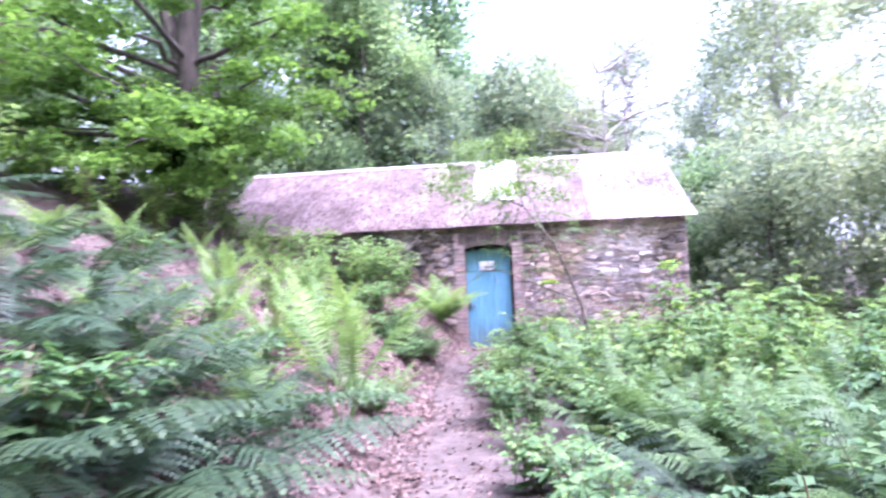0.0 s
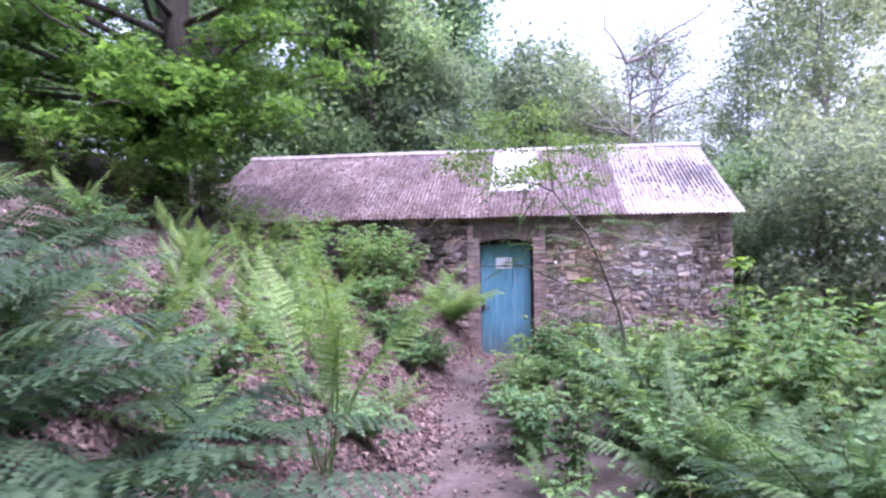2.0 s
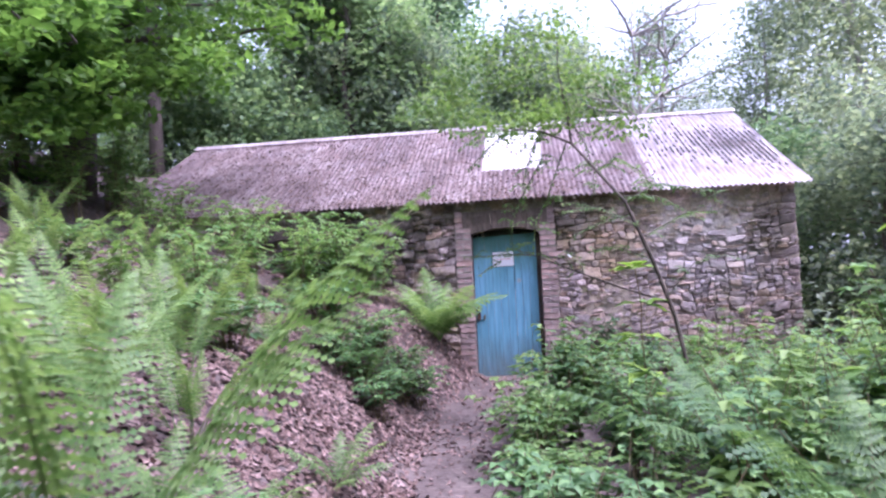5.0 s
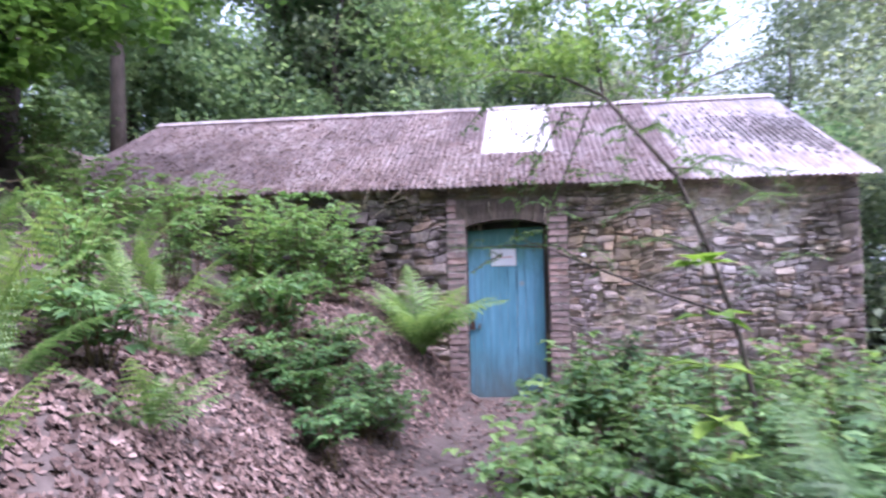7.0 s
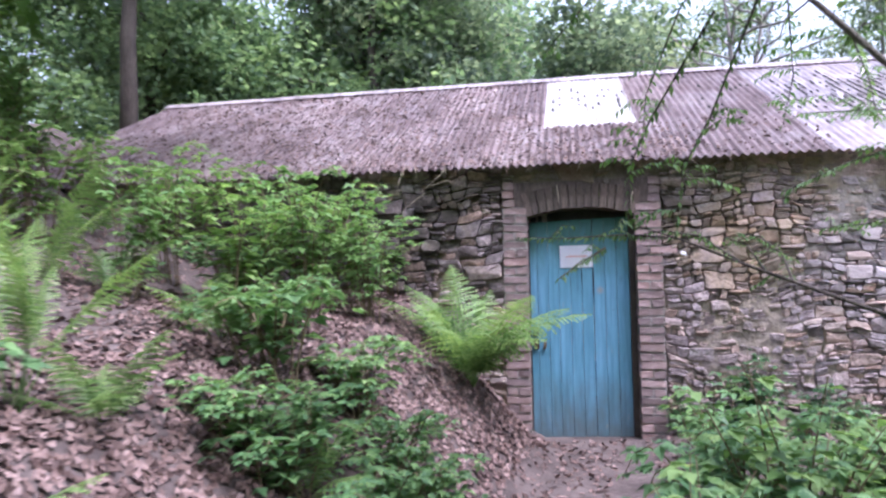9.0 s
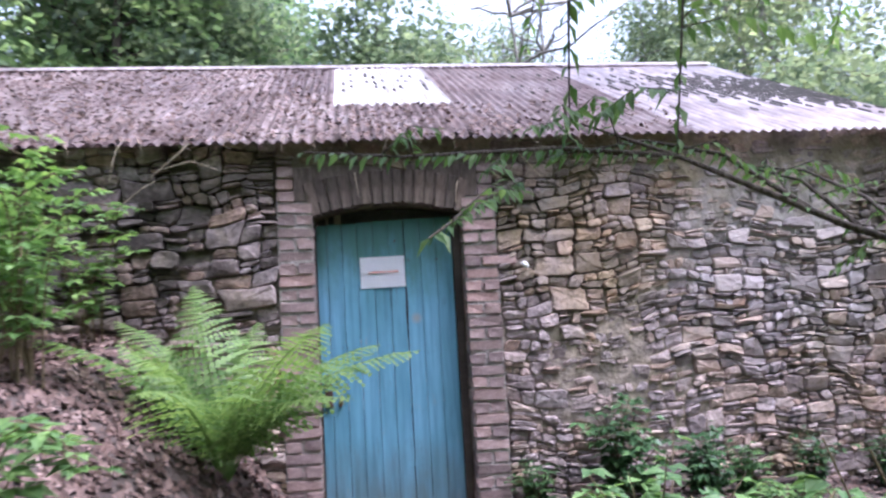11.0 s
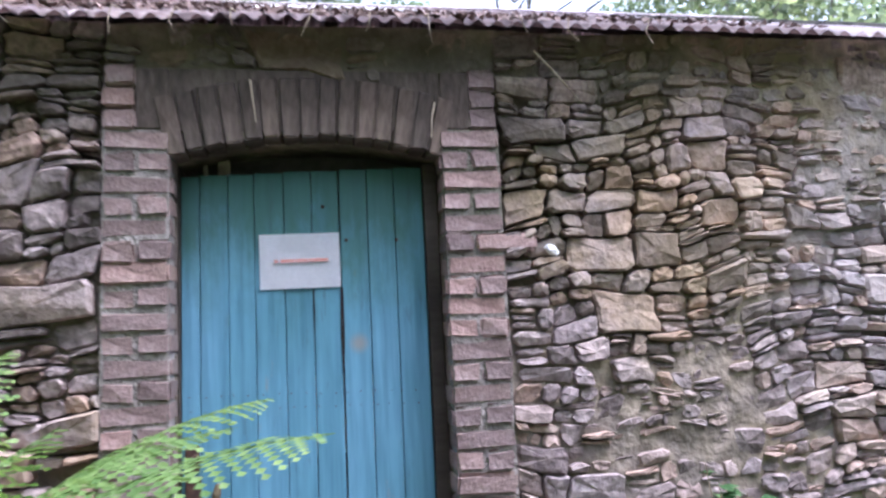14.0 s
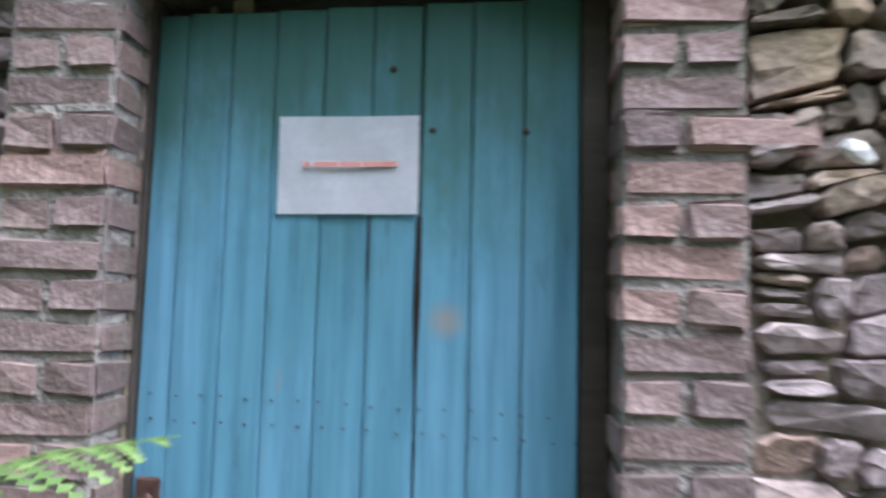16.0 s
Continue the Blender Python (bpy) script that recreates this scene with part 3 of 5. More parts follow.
def build_door():
    rr = random.Random(3)
    lines = [-0.468, -0.402, -0.302, -0.207, -0.1, 0.003, 0.108, 0.212, 0.317, 0.43]
    for i in range(9):
        x, w = lines[i], lines[i + 1] - lines[i]
        bm = bmesh.new()
        zt, zb = 1.962 + 0.0035 * i + rr.uniform(-0.002, 0.002), -0.03 + rr.uniform(-0.008, 0.01)
        gap = 0.005 if i == 5 else 0.0016
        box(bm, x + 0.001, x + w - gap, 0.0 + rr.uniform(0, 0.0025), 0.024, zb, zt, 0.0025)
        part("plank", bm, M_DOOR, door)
    # flat near-black strips paint the shade inside the open splits
    bm = bmesh.new()
    for x, zt, zb, wd in ((0.107, 1.53, 1.17, 0.015), (0.004, 1.53, 1.36, 0.006)):
        vs = [bm.verts.new((x + dx, -0.0012, z)) for dx, z in ((-0.3 * wd, zt), (-wd / 2, (zt + zb) / 2), (0, zb), (wd / 2, (zt + zb) / 2), (wd * 0.4, zt))]
        bm.faces.new(vs)
    part("crack", bm, M_VOID, door, "split between two planks, its shade drawn as a flat strip")
    for z in (0.42, 1.62):
        bm = bmesh.new()
        box(bm, -0.45, 0.45, 0.026, 0.055, z - 0.06, z + 0.06, 0.004)
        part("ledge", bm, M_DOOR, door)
    for k in range(18):
        for z in (1.155, 1.105):
            bm = bmesh.new()
            bmesh.ops.create_cone(bm, cap_ends=True, segments=6, radius1=0.0028, radius2=0.002, depth=0.004)
            bm.transform(Matrix.Translation((-0.44 + 0.051 * k + rr.uniform(-0.006, 0.006), -0.001, z - 0.004 * k / 4 + rr.uniform(-0.004, 0.004))) @ Matrix.Rotation(radians(90), 4, "X"))
            part("nail", bm, M_RUST, door)
    for nx, nz in ((0.321, 1.707), (0.13, 1.71), (0.045, 1.84)):
        bm = bmesh.new()
        bmesh.ops.create_cone(bm, cap_ends=True, segments=8, radius1=0.007, radius2=0.004, depth=0.006)
        bm.transform(Matrix.Translation((nx, -0.001, nz)) @ Matrix.Rotation(radians(90), 4, "X"))
        part("nail", bm, M_RUST, door)
    # rusted lock and hasp
    bm = bmesh.new()
    box(bm, -0.452, -0.4, -0.022, 0.001, 0.78, 0.885, 0.004)
    lock = part("lock_box", bm, M_RUST, door, "rusted iron lock box")
    bm = bmesh.new()
    tube(bm, [(-0.45, -0.02, 0.9), (-0.435, -0.035, 0.935), (-0.41, -0.04, 0.955), (-0.395, -0.03, 0.94)], [0.009, 0.012, 0.013, 0.006], 7)
    box(bm, -0.455, -0.405, -0.012, 0.001, 0.9, 0.99, 0.004)
    part("hasp", bm, M_RUST, door, "bent rusty hasp")
    bm = bmesh.new()
    tube(bm, [(-0.352, 0.002, 0.785), (-0.352, -0.012, 0.79), (-0.348, -0.018, 0.82), (-0.343, -0.012, 0.848), (-0.343, 0.002, 0.85)], [0.008, 0.014, 0.015, 0.011, 0.006], 8)
    part("turn_button", bm, M_STEM, door, "small brown wooden turn button")
    # the right post is wide and dark to take in the jamb's shade
    for a, b in ((OL + 0.002, -0.47), (0.432, OR - 0.004)):
        bm = bmesh.new()
        box(bm, a, b, -0.02, 0.06, 0.0, 2.0, 0.003)
        part("door_post", bm, M_TIMBER, door, "dark door post, deepened for the jamb's shade")
    for xa, xb in ((-0.405, -0.39), (-0.35, -0.305)):
        bm = bmesh.new()
        box(bm, xa, xb, 0.1, 0.12, 1.7, 2.14, 0.002)
        part("inner_batten", bm, M_DRY, door, "pale wooden batten behind the door")
    bm = bmesh.new()
    box(bm, -0.46, 0.46, 0.16, 0.175, 1.2, 2.07)
    part("inner_board", bm, M_DARK, door)


build_door()


def build_notice():
    e = thing("paper_notice", -0.043, 0.122, 1.635, "white paper notice with one red line, pinned to the door", "sign")
    bm = bmesh.new()
    nx, ny = 10, 8
    grid = []
    for j in range(ny + 1):
        row = []
        for i in range(nx + 1):
            u, v = i / nx - 0.5, j / ny - 0.5
            y = -0.002 - 0.003 * math.sin(u * 5 + v * 3) ** 2 - 0.003 * abs(v) * abs(u) * 4 - 0.0015 * math.sin(9 * u - 4 * v)
            row.append(bm.verts.new((u * 0.294, y, v * 0.205)))
        grid.append(row)
    for a, b in zip(grid, grid[1:]):
        for i in range(nx):
            bm.faces.new((a[i], a[i + 1], b[i + 1], b[i]))
    bmesh.ops.solidify(bm, geom=list(bm.faces), thickness=0.0012)
    part("sheet", bm, M_WHITE, e)
    for xa, xb in ((-0.093, -0.08), (-0.072, -0.02), (-0.017, 0.028), (0.031, 0.103)):
        bm = bmesh.new()
        box(bm, xa, xb, -0.0105, -0.0085, -0.005, 0.006)
        part("printed_line", bm, M_RED, e, "red printed line")
    e.matrix_basis = pose(-0.043, 0.13, 1.635, 0, -0.5, 0)


build_notice()


# ---------------------------------------------------------------- leaves on stems
class Leaves:
    """Gathers folded leaf blades into one mesh."""

    def __init__(self):
        self.v, self.f = [], []

    def leaf(self, p, d, up, length, width, fold=0.12, bend=0.15):
        p, d = Vector(p), Vector(d).normalized()
        s = d.cross(Vector(up))
        s = s.normalized() if s.length > 1e-4 else d.orthogonal().normalized()
        n = s.cross(d)
        k = len(self.v)
        mid = p + d * length * 0.45 - n * length * 0.02
        self.v += [p, p + d * length * 0.4 + s * width / 2 + n * fold * width, p + d * length - n * bend * length, p + d * length * 0.4 - s * width / 2 + n * fold * width, mid]
        self.f += [(k, k + 1, k + 4), (k + 1, k + 2, k + 4), (k + 2, k + 3, k + 4), (k + 3, k, k + 4)]

    def mesh(self, name):
        return pydata(name, [tuple(q) for q in self.v], self.f)


def frond_mesh(length, pairs, wide, arch, seed, bare=0.15, fill=1.05):
    """One fern frond along +x, arching: a stem with toothed leaflets on both sides."""
    rr = random.Random(seed)
    v, f = [], []

    def spine(u):
        return Vector((length * u * math.cos(arch * 0.35), 0.025 * length * math.sin(u * 2.2 + seed), length * (0.55 * u - 0.5 * arch * u * u)))

    pts = [spine(i / 10) for i in range(11)]
    for i, p in enumerate(pts):
        r = 0.006 * (1 - 0.85 * i / 10) * max(length, 0.5)
        for a in range(3):
            v.append(p + Vector((0, math.cos(a * 2.1) * r, math.sin(a * 2.1) * r)))
    for i in range(10):
        for a in range(3):
            f.append((i * 3 + a, i * 3 + (a + 1) % 3, i * 3 + 3 + (a + 1) % 3, i * 3 + 3 + a))
    for i in range(pairs):
        u = bare + (1 - bare) * i / pairs
        p = spine(u)
        d = (spine(u + 0.02) - p).normalized()
        prof = min(1.0, 0.45 + 2.6 * (u - bare)) * (1 - ((u - bare) / (1 - bare)) ** 1.8)
        ln = wide * prof * rr.uniform(0.88, 1.08) + 0.012
        for sgn in (1, -1):
            side = Vector((rr.uniform(0.2, 0.6), sgn * 1.0, 0)).normalized()
            side = (side.x * d + Vector((0, side.y, 0)) + Vector((0, 0, rr.uniform(-0.22, 0.12)))).normalized()
            nrm = side.cross(d).normalized()
            if nrm.z < 0:
                nrm = -nrm
            fw = (d - side * d.dot(side)).normalized()
            m = 7
            half = 0.5 * length / pairs * fill
            for k in range(m):
                ua, ub = k / m, (k + 1) / m
                h = half * (1 - 0.62 * ua)
                pa, pb = p + side * ln * ua - Vector((0, 0, 0.34 * ln * ua * ua)), p + side * ln * ub - Vector((0, 0, 0.34 * ln * ub * ub))
                q = len(v)
                v += [pa, pb, pa.lerp(pb, 0.72) + fw * h + nrm * 0.1 * h, pa.lerp(pb, 0.72) - fw * h + nrm * 0.1 * h]
                f += [(q, q + 1, q + 2), (q, q + 3, q + 1)]
    return pydata("frond", [tuple(q) for q in v], f)


def fern(x, y, n, length, wide, arch, rise, mat, seed, label, pairs=20, z=None, bare=0.15, fill=1.05, jitter=18):
    e = thing("fern", x, y, gz(x, y) - 0.02 if z is None else z, label, "fern", "ferns")
    rr = random.Random(seed)
    meshes = [frond_mesh(length * k, pairs, wide * k, arch * a, seed * 10 + i, bare, fill) for i, (k, a) in enumerate(((1.0, 1.0), (0.85, 1.2), (0.72, 0.8)))]
    for k in range(n):
        a = 360 * k / n + rr.uniform(-16, 16)
        ob = part_mesh("frond", meshes[k % 3], mat, e)
        ob.matrix_basis = Matrix.Rotation(radians(a), 4, "Z") @ Matrix.Rotation(radians(-rise + rr.uniform(-jitter, jitter)), 4, "Y") @ Matrix.Rotation(radians(rr.uniform(-22, 22)), 4, "X")
    return e


def bramble(x, y, n, height, spread, leaf, per, mat, seed, label, upright=0.5, name="bramble", wide=0.62):
    """Arching or upright stems set with leaves."""
    e = thing(name, x, y, gz(x, y) - 0.02, label, name, "undergrowth")
    rr = random.Random(seed)
    bm, lv = bmesh.new(), Leaves()
    for k in range(n):
        a = math.tau * k / n + rr.uniform(-0.5, 0.5)
        r = spread * rr.uniform(0.4, 1.0)
        h = height * rr.uniform(0.55, 1.0)
        base = Vector((rr.uniform(-0.1, 0.1), rr.uniform(-0.1, 0.1), 0))
        pts = [Vector((0, 0, -0.08)), Vector((0, 0, -0.04))]
        for i in range(7):
            u = i / 6
            pts.append(base + Vector((math.cos(a) * r * (u ** (1.0 + upright)), math.sin(a) * r * (u ** (1.0 + upright)), h * (math.sin(u * math.pi * (0.5 + 0.3 * (1 - upright))) if upright < 0.8 else u))))
        tube(bm, pts, [0.007, 0.007] + [0.006 * (1 - 0.7 * i / 6) for i in range(7)], 4, False)
        pts = pts[2:]
        for j in range(per):
            u = 0.18 + 0.82 * (j + rr.random() * 0.6) / per
            i = min(int(u * 6), 5)
            p = pts[i].lerp(pts[i + 1], u * 6 - i)
            b = rr.uniform(0, math.tau)
            s = leaf * rr.uniform(0.7, 1.25) * (1.1 - 0.45 * u)
            out = Vector((math.cos(b), math.sin(b), rr.uniform(-0.25, 0.35)))
            q = p + out * s * 0.5
            for da in (-0.9, 0.0, 0.9):
                dd = Vector((math.cos(b + da), math.sin(b + da), rr.uniform(-0.35, 0.2)))
                lv.leaf(q, dd, (rr.uniform(-0.3, 0.3), rr.uniform(-0.3, 0.3), 1), s, s * wide)
    bmesh.ops.remove_doubles(bm, verts=bm.verts, dist=0.0005)
    part("stalk", bm, M_STEM, e)
    part_mesh("foliage", lv.mesh("foliage"), mat, e)
    return e


def scaled(m, s, sz=None):
    return m @ Matrix.Diagonal((s, s, sz or s, 1))


def spread_copies(src, spots, seed, lo=0.75, hi=1.2, tilt=8):
    rr = random.Random(seed)
    for x, y in spots:
        s = rr.uniform(lo, hi)
        copy_thing(src, scaled(pose(x, y, gz(x, y) - 0.02, rr.uniform(-tilt, tilt), rr.uniform(-tilt, tilt), rr.uniform(0, 360)), s, s * rr.uniform(0.85, 1.1)))


# ---------------------------------------------------------------- trees
def tree(x, y, h, crown_r, clumps, leaves, leaf, mat, bark, seed, label, r0=0.16, low=0.25, lean=(0, 0), flat=0.75, size=0.34):
    """A tapered trunk with limbs, and a crown of many small leaves in uneven clumps."""
    rr = random.Random(seed)
    e = thing("tree", x, y, gz(x, y) - 0.05, label, "tree", "woodland trees")
    bm = bmesh.new()
    top = Vector((lean[0], lean[1], h * 0.92))
    trunk = bendy((0, 0, -0.2), top, 9, 0.02 * h, rr)
    tube(bm, trunk, [r0 * (1 - 0.85 * i / 9) for i in range(10)], 8)
    cs, rs = [], []
    for k in range(clumps):
        u = low + (1 - low) * (k + rr.random()) / clumps
        i = min(int(u * 9), 8)
        base = trunk[i].lerp(trunk[i + 1], u * 9 - i)
        a = rr.uniform(0, math.tau)
        reach = crown_r * (1.15 - 0.7 * u) * rr.uniform(0.35, 1.0)
        tip = base + Vector((math.cos(a) * reach, math.sin(a) * reach, rr.uniform(-0.02, 0.12) * h))
        tube(bm, bendy(base, tip, 4, 0.12 * reach, rr), [r0 * 0.35 * (1 - u * 0.7) * (1 - 0.8 * j / 4) for j in range(5)], 5, False)
        for q in range(4):
            cs.append(tip.lerp(base, 0.18 * q) + Vector((rr.uniform(-1, 1), rr.uniform(-1, 1), rr.uniform(-0.6, 0.6))) * crown_r * 0.22)
            rs.append(crown_r * rr.uniform(0.5, 1.3) * size)
    part("trunk", bm, bark, e, smooth=True)
    part_mesh("crown", leaf_cloud("crown", cs, rs, leaves, leaf, seed, flat), mat, e)
    return e


def wood():
    a = tree(-4.5, 9.5, 11, 3.6, 26, 12500, 0.2, M_TREE, M_BARK, 11, "broad-leaved tree in full green leaf, some added unseen to block sky", low=0.1)
    b = tree(0.6, 11.5, 9.0, 3.2, 22, 10500, 0.19, M_HAZED, M_BARK, 12, "tall green tree rising over the shed roof", low=0.12)
    c = tree(9.0, 9.0, 12.0, 3.0, 24, 9000, 0.16, M_HAZED, M_PALE_BARK, 13, "slender green tree in thin leaf, paled for haze", low=0.2, r0=0.12)
    d = tree(6.6, 3.2, 4.6, 2.4, 24, 10000, 0.13, M_HAZED, M_BARK, 14, "dense green bush beside the shed", low=0.02, r0=0.09, size=0.36)
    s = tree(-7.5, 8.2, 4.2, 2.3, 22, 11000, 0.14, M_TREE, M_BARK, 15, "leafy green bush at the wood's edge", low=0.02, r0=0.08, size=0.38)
    tree(-7.7, 4.6, 11, 3.0, 14, 5200, 0.18, M_TREE, M_BARK, 17, "tree with a bare brown trunk at the end of the shed", low=0.34, r0=0.17)
    rr = random.Random(5)
    # those beyond y -11 are unseen, added to block low sky light
    spots_a = [(-9.5, 8, 1.0), (-13, 4, 1.05), (-7, 13, 1.1), (-13, 13, 1.2), (-1.8, 15, 1.15), (-12, -3, 0.95), (-13.5, -8, 1.0), (-12, -13, 0.9), (-6.9, -11.6, 0.85), (-19, 2, 1.2), (-18, -8, 1.1), (-6, 20, 1.3), (-14, 21, 1.3), (-11, -19, 1.0), (-2, 24, 1.4), (-22, 14, 1.4), (-10, 28, 1.5), (-26, -2, 1.4), (4, -26, 1.2), (-5, -24, 1.2), (1.0, -19.5, 1.0), (-3.5, -18.5, 0.9), (5.5, -18.5, 1.0), (9, -19, 1.0), (-8, -17, 1.0), (0, -25, 1.3), (9.5, -24, 1.3), (2.5, -18.6, 1.1), (7.8, -16.4, 1.0), (11, -11, 1.0), (-1, -21.5, 1.2), (14, -14, 1.2), (-9.5, -14.5, 1.0), (-6, -20, 1.2)]
    spots_b = [(-2.7, 10.0, 0.85), (-5.5, 11.0, 1.0), (2.6, 14.5, 0.85), (1.5, 20, 1.15), (5.0, 26, 1.0), (-8.5, 16, 1.1)]
    spots_c = [(3.6, 21, 0.95), (6.6, 23, 1.05), (8.3, 14.5, 0.85), (12, 4, 0.9), (11.5, 13, 1.1), (15, 8, 1.1), (14, -2, 0.8), (13, -8, 0.9), (11, -15, 0.9), (16, 17, 1.2), (19, 1, 1.2), (10, 26, 1.0), (20, -9, 1.2), (14, 24, 1.2), (9, 18, 0.9), (22, 10, 1.3), (25, 20, 1.4), (19, 26, 1.3), (13, -20, 1.1)]
    spots_d = [(8.4, 0.8, 0.95), (9.6, -2.6, 0.85), (7.8, 5.5, 1.1), (10.5, 2.5, 1.0), (9.8, -6.5, 0.8), (11.5, -4, 1.0), (6.0, 9.5, 0.9), (12.5, 6.5, 1.2), (9.5, -10.5, 0.85), (4.2, 9.8, 0.7), (12, -13, 1.0)]
    spots_s = [(-5.5, 8.6, 0.8), (-3.2, 8.8, 0.8), (-0.8, 9.2, 0.85), (1.6, 9.4, 0.8), (-9.8, 5.5, 1.0), (-11, 1.5, 1.0), (-10.5, 10, 1.1), (-12, -5.5, 1.0), (-10.6, -9, 0.9), (-4.5, 12, 1.0), (3.4, 12, 0.9), (-15, 6, 1.2), (-9.5, -1.8, 0.85), (-11, -13, 1.0), (0.5, 14, 1.1), (-14, -1, 1.2), (5.5, 5.4, 0.75), (7.2, 7.5, 1.0), (5.6, 8.2, 0.9)]
    for src, spots in ((a, spots_a), (b, spots_b), (c, spots_c), (d, spots_d), (s, spots_s)):
        for x, y, k in spots:
            copy_thing(src, scaled(pose(x, y, gz(x, y) - 0.05, rr.uniform(-4, 4), rr.uniform(-4, 4), rr.uniform(0, 360)), k, k * rr.uniform(0.9, 1.15)))


wood()


def beech():
    """The big tree on the bank whose low branches hang over the path side."""
    rr = random.Random(21)
    x, y = -5.9, -0.9
    e = thing("beech_tree", x, y, gz(x, y) - 0.1, "big dark-trunked beech with low bright green branches and an added unseen top", "tree", "woodland trees")
    bm = bmesh.new()
    trunk = bendy((0, 0, -0.3), (0.5, 0.2, 10), 9, 0.15, rr)
    tube(bm, trunk, [0.3 * (1 - 0.6 * i / 9) for i in range(10)], 10)
    fork = bendy((0.1, 0.1, 2.2), (-1.0, 0.5, 9), 7, 0.2, rr)
    tube(bm, fork, [0.2 * (1 - 0.6 * i / 7) for i in range(8)], 8)
    cs, rs = [], []
    # clumps from 7 m up are out of view, added to shade the left wall
    goals = [(2.9, 0.6, 2.3), (2.3, -1.5, 2.4), (1.5, -3.0, 1.3), (0.2, -4.0, 2.2), (-1.2, -4.5, 2.3), (2.4, 1.6, 3.4), (2.7, -1.1, 3.6), (-0.5, -2.8, 3.6), (3.0, -0.4, 3.8), (-2.2, -2.6, 3.0), (1.0, 1.0, 4.8), (0.4, -3.2, 5.0), (2.3, -2.4, 5.2), (-1.8, -0.6, 5.0), (1.5, 0.2, 6.4), (-0.6, -2.0, 6.6), (2.8, 1.0, 5.6), (3.6, -1.0, 7.0), (4.6, -2.4, 7.6), (4.4, 0.6, 7.6), (2.4, -3.6, 7.4), (5.6, -0.6, 8.4), (-2.0, -5.6, 3.4), (0.6, -5.2, 3.8), (1.3, -0.6, 1.5), (0.5, -1.8, 1.2), (-0.7, -3.2, 1.4), (0.8, -3.5, 0.9), (-0.6, -4.2, 0.7), (1.8, -2.6, 1.2), (2.2, -0.8, 1.3), (-1.6, -5.0, 1.0), (0.2, -1.2, 2.0), (-0.4, -1.5, 2.4), (0.4, -1.0, 0.8), (0.9, -1.6, 1.6), (0.3, -0.8, 0.3), (0.7, -1.4, 1.9), (1.0, -2.0, 0.4), (-0.3, -1.4, 1.0), (0.6, -0.9, 1.4), (0.1, -1.9, 1.6), (1.6, -1.6, 0.8), (-2.6, -4.0, 1.6), (-2.4, -6.5, 2.2), (-1.0, -6.6, 2.9)]
    for gx, gy, gzz in goals:
        base = Vector((0.1, 0.05, max(1.8, gzz * 0.85)))
        tip = Vector((gx, gy, gzz))
        limb = bendy(base, tip, 6, 0.22, rr)
        tube(bm, limb, [0.07 * (1 - 0.85 * i / 6) for i in range(7)], 6, False)
        for i in (3, 4, 5, 6):
            for _ in range(3):
                cs.append(limb[i] + Vector((rr.uniform(-0.6, 0.6), rr.uniform(-0.6, 0.6), rr.uniform(-0.35, 0.3))))
                rs.append(rr.uniform(0.25, 0.55))
    part("trunk", bm, M_BARK, e, smooth=True)
    part_mesh("crown", leaf_cloud("crown", cs, rs, 34000, 0.135, 22, 0.4, 0.12), M_BRIGHT, e)


beech()


def bare_tree(x, y, h, seed):
    rr = random.Random(seed)
    e = thing("bare_tree", x, y, gz(x, y) - 0.1, "leafless grey tree with thin branching twigs", "tree", "woodland trees")
    bm = bmesh.new()
    trunk = bendy((0, 0, 0), (0.4, 0, h), 8, 0.2, rr)
    tube(bm, trunk, [0.11 * (1 - 0.85 * i / 8) for i in range(9)], 7)
    for k in range(26):
        i = rr.randint(3, 7)
        a = rr.uniform(0, math.tau)
        L = rr.uniform(1.2, 3.4)
        tip = trunk[i] + Vector((math.cos(a) * L, math.sin(a) * L, rr.uniform(0.2, 1.5)))
        limb = bendy(trunk[i], tip, 5, 0.22, rr)
        tube(bm, limb, [0.045 * (1 - 0.8 * j / 5) for j in range(6)], 5, False)
        for j in (2, 3, 4):
            t2 = limb[j] + Vector((rr.uniform(-0.9, 0.9), rr.uniform(-0.9, 0.9), rr.uniform(0.0, 0.9)))
            tube(bm, bendy(limb[j], t2, 3, 0.1, rr), [0.012, 0.01, 0.007, 0.004], 4, False)
    part("bare_crown", bm, M_PALE_BARK, e, smooth=True)


bare_tree(3.3, 10.5, 9.0, 31)
bare_tree(4.6, 12.5, 10.5, 32)


# ---------------------------------------------------------------- the leaning sapling by the path
def spray(lv, bm, pts, rr, leaf=0.055, step=0.03, thick=0.006, hang=0.6):
    """A leafy twig: leaves in two rows, hanging."""
    pts = [Vector(p) for p in pts]
    tube(bm, pts, [thick * (1 - 0.75 * i / (len(pts) - 1)) for i in range(len(pts))], 5, False)
    sgn = 1
    for p, q in zip(pts, pts[1:]):
        d = (q - p)
        n = max(int(d.length / step), 1)
        d.normalize()
        side = d.cross(Vector((0, 0, 1))).normalized()
        for i in range(n):
            sgn = -sgn
            w = d * 0.5 + side * sgn * rr.uniform(0.5, 1.0) + Vector((0, 0, -hang * rr.uniform(0.3, 1.4)))
            s = leaf * rr.uniform(0.7, 1.25)
            lv.leaf(p.lerp(q, (i + rr.random()) / n), w, (rr.uniform(-0.4, 0.4), rr.uniform(-0.4, 0.4), 1), s, s * 0.38)


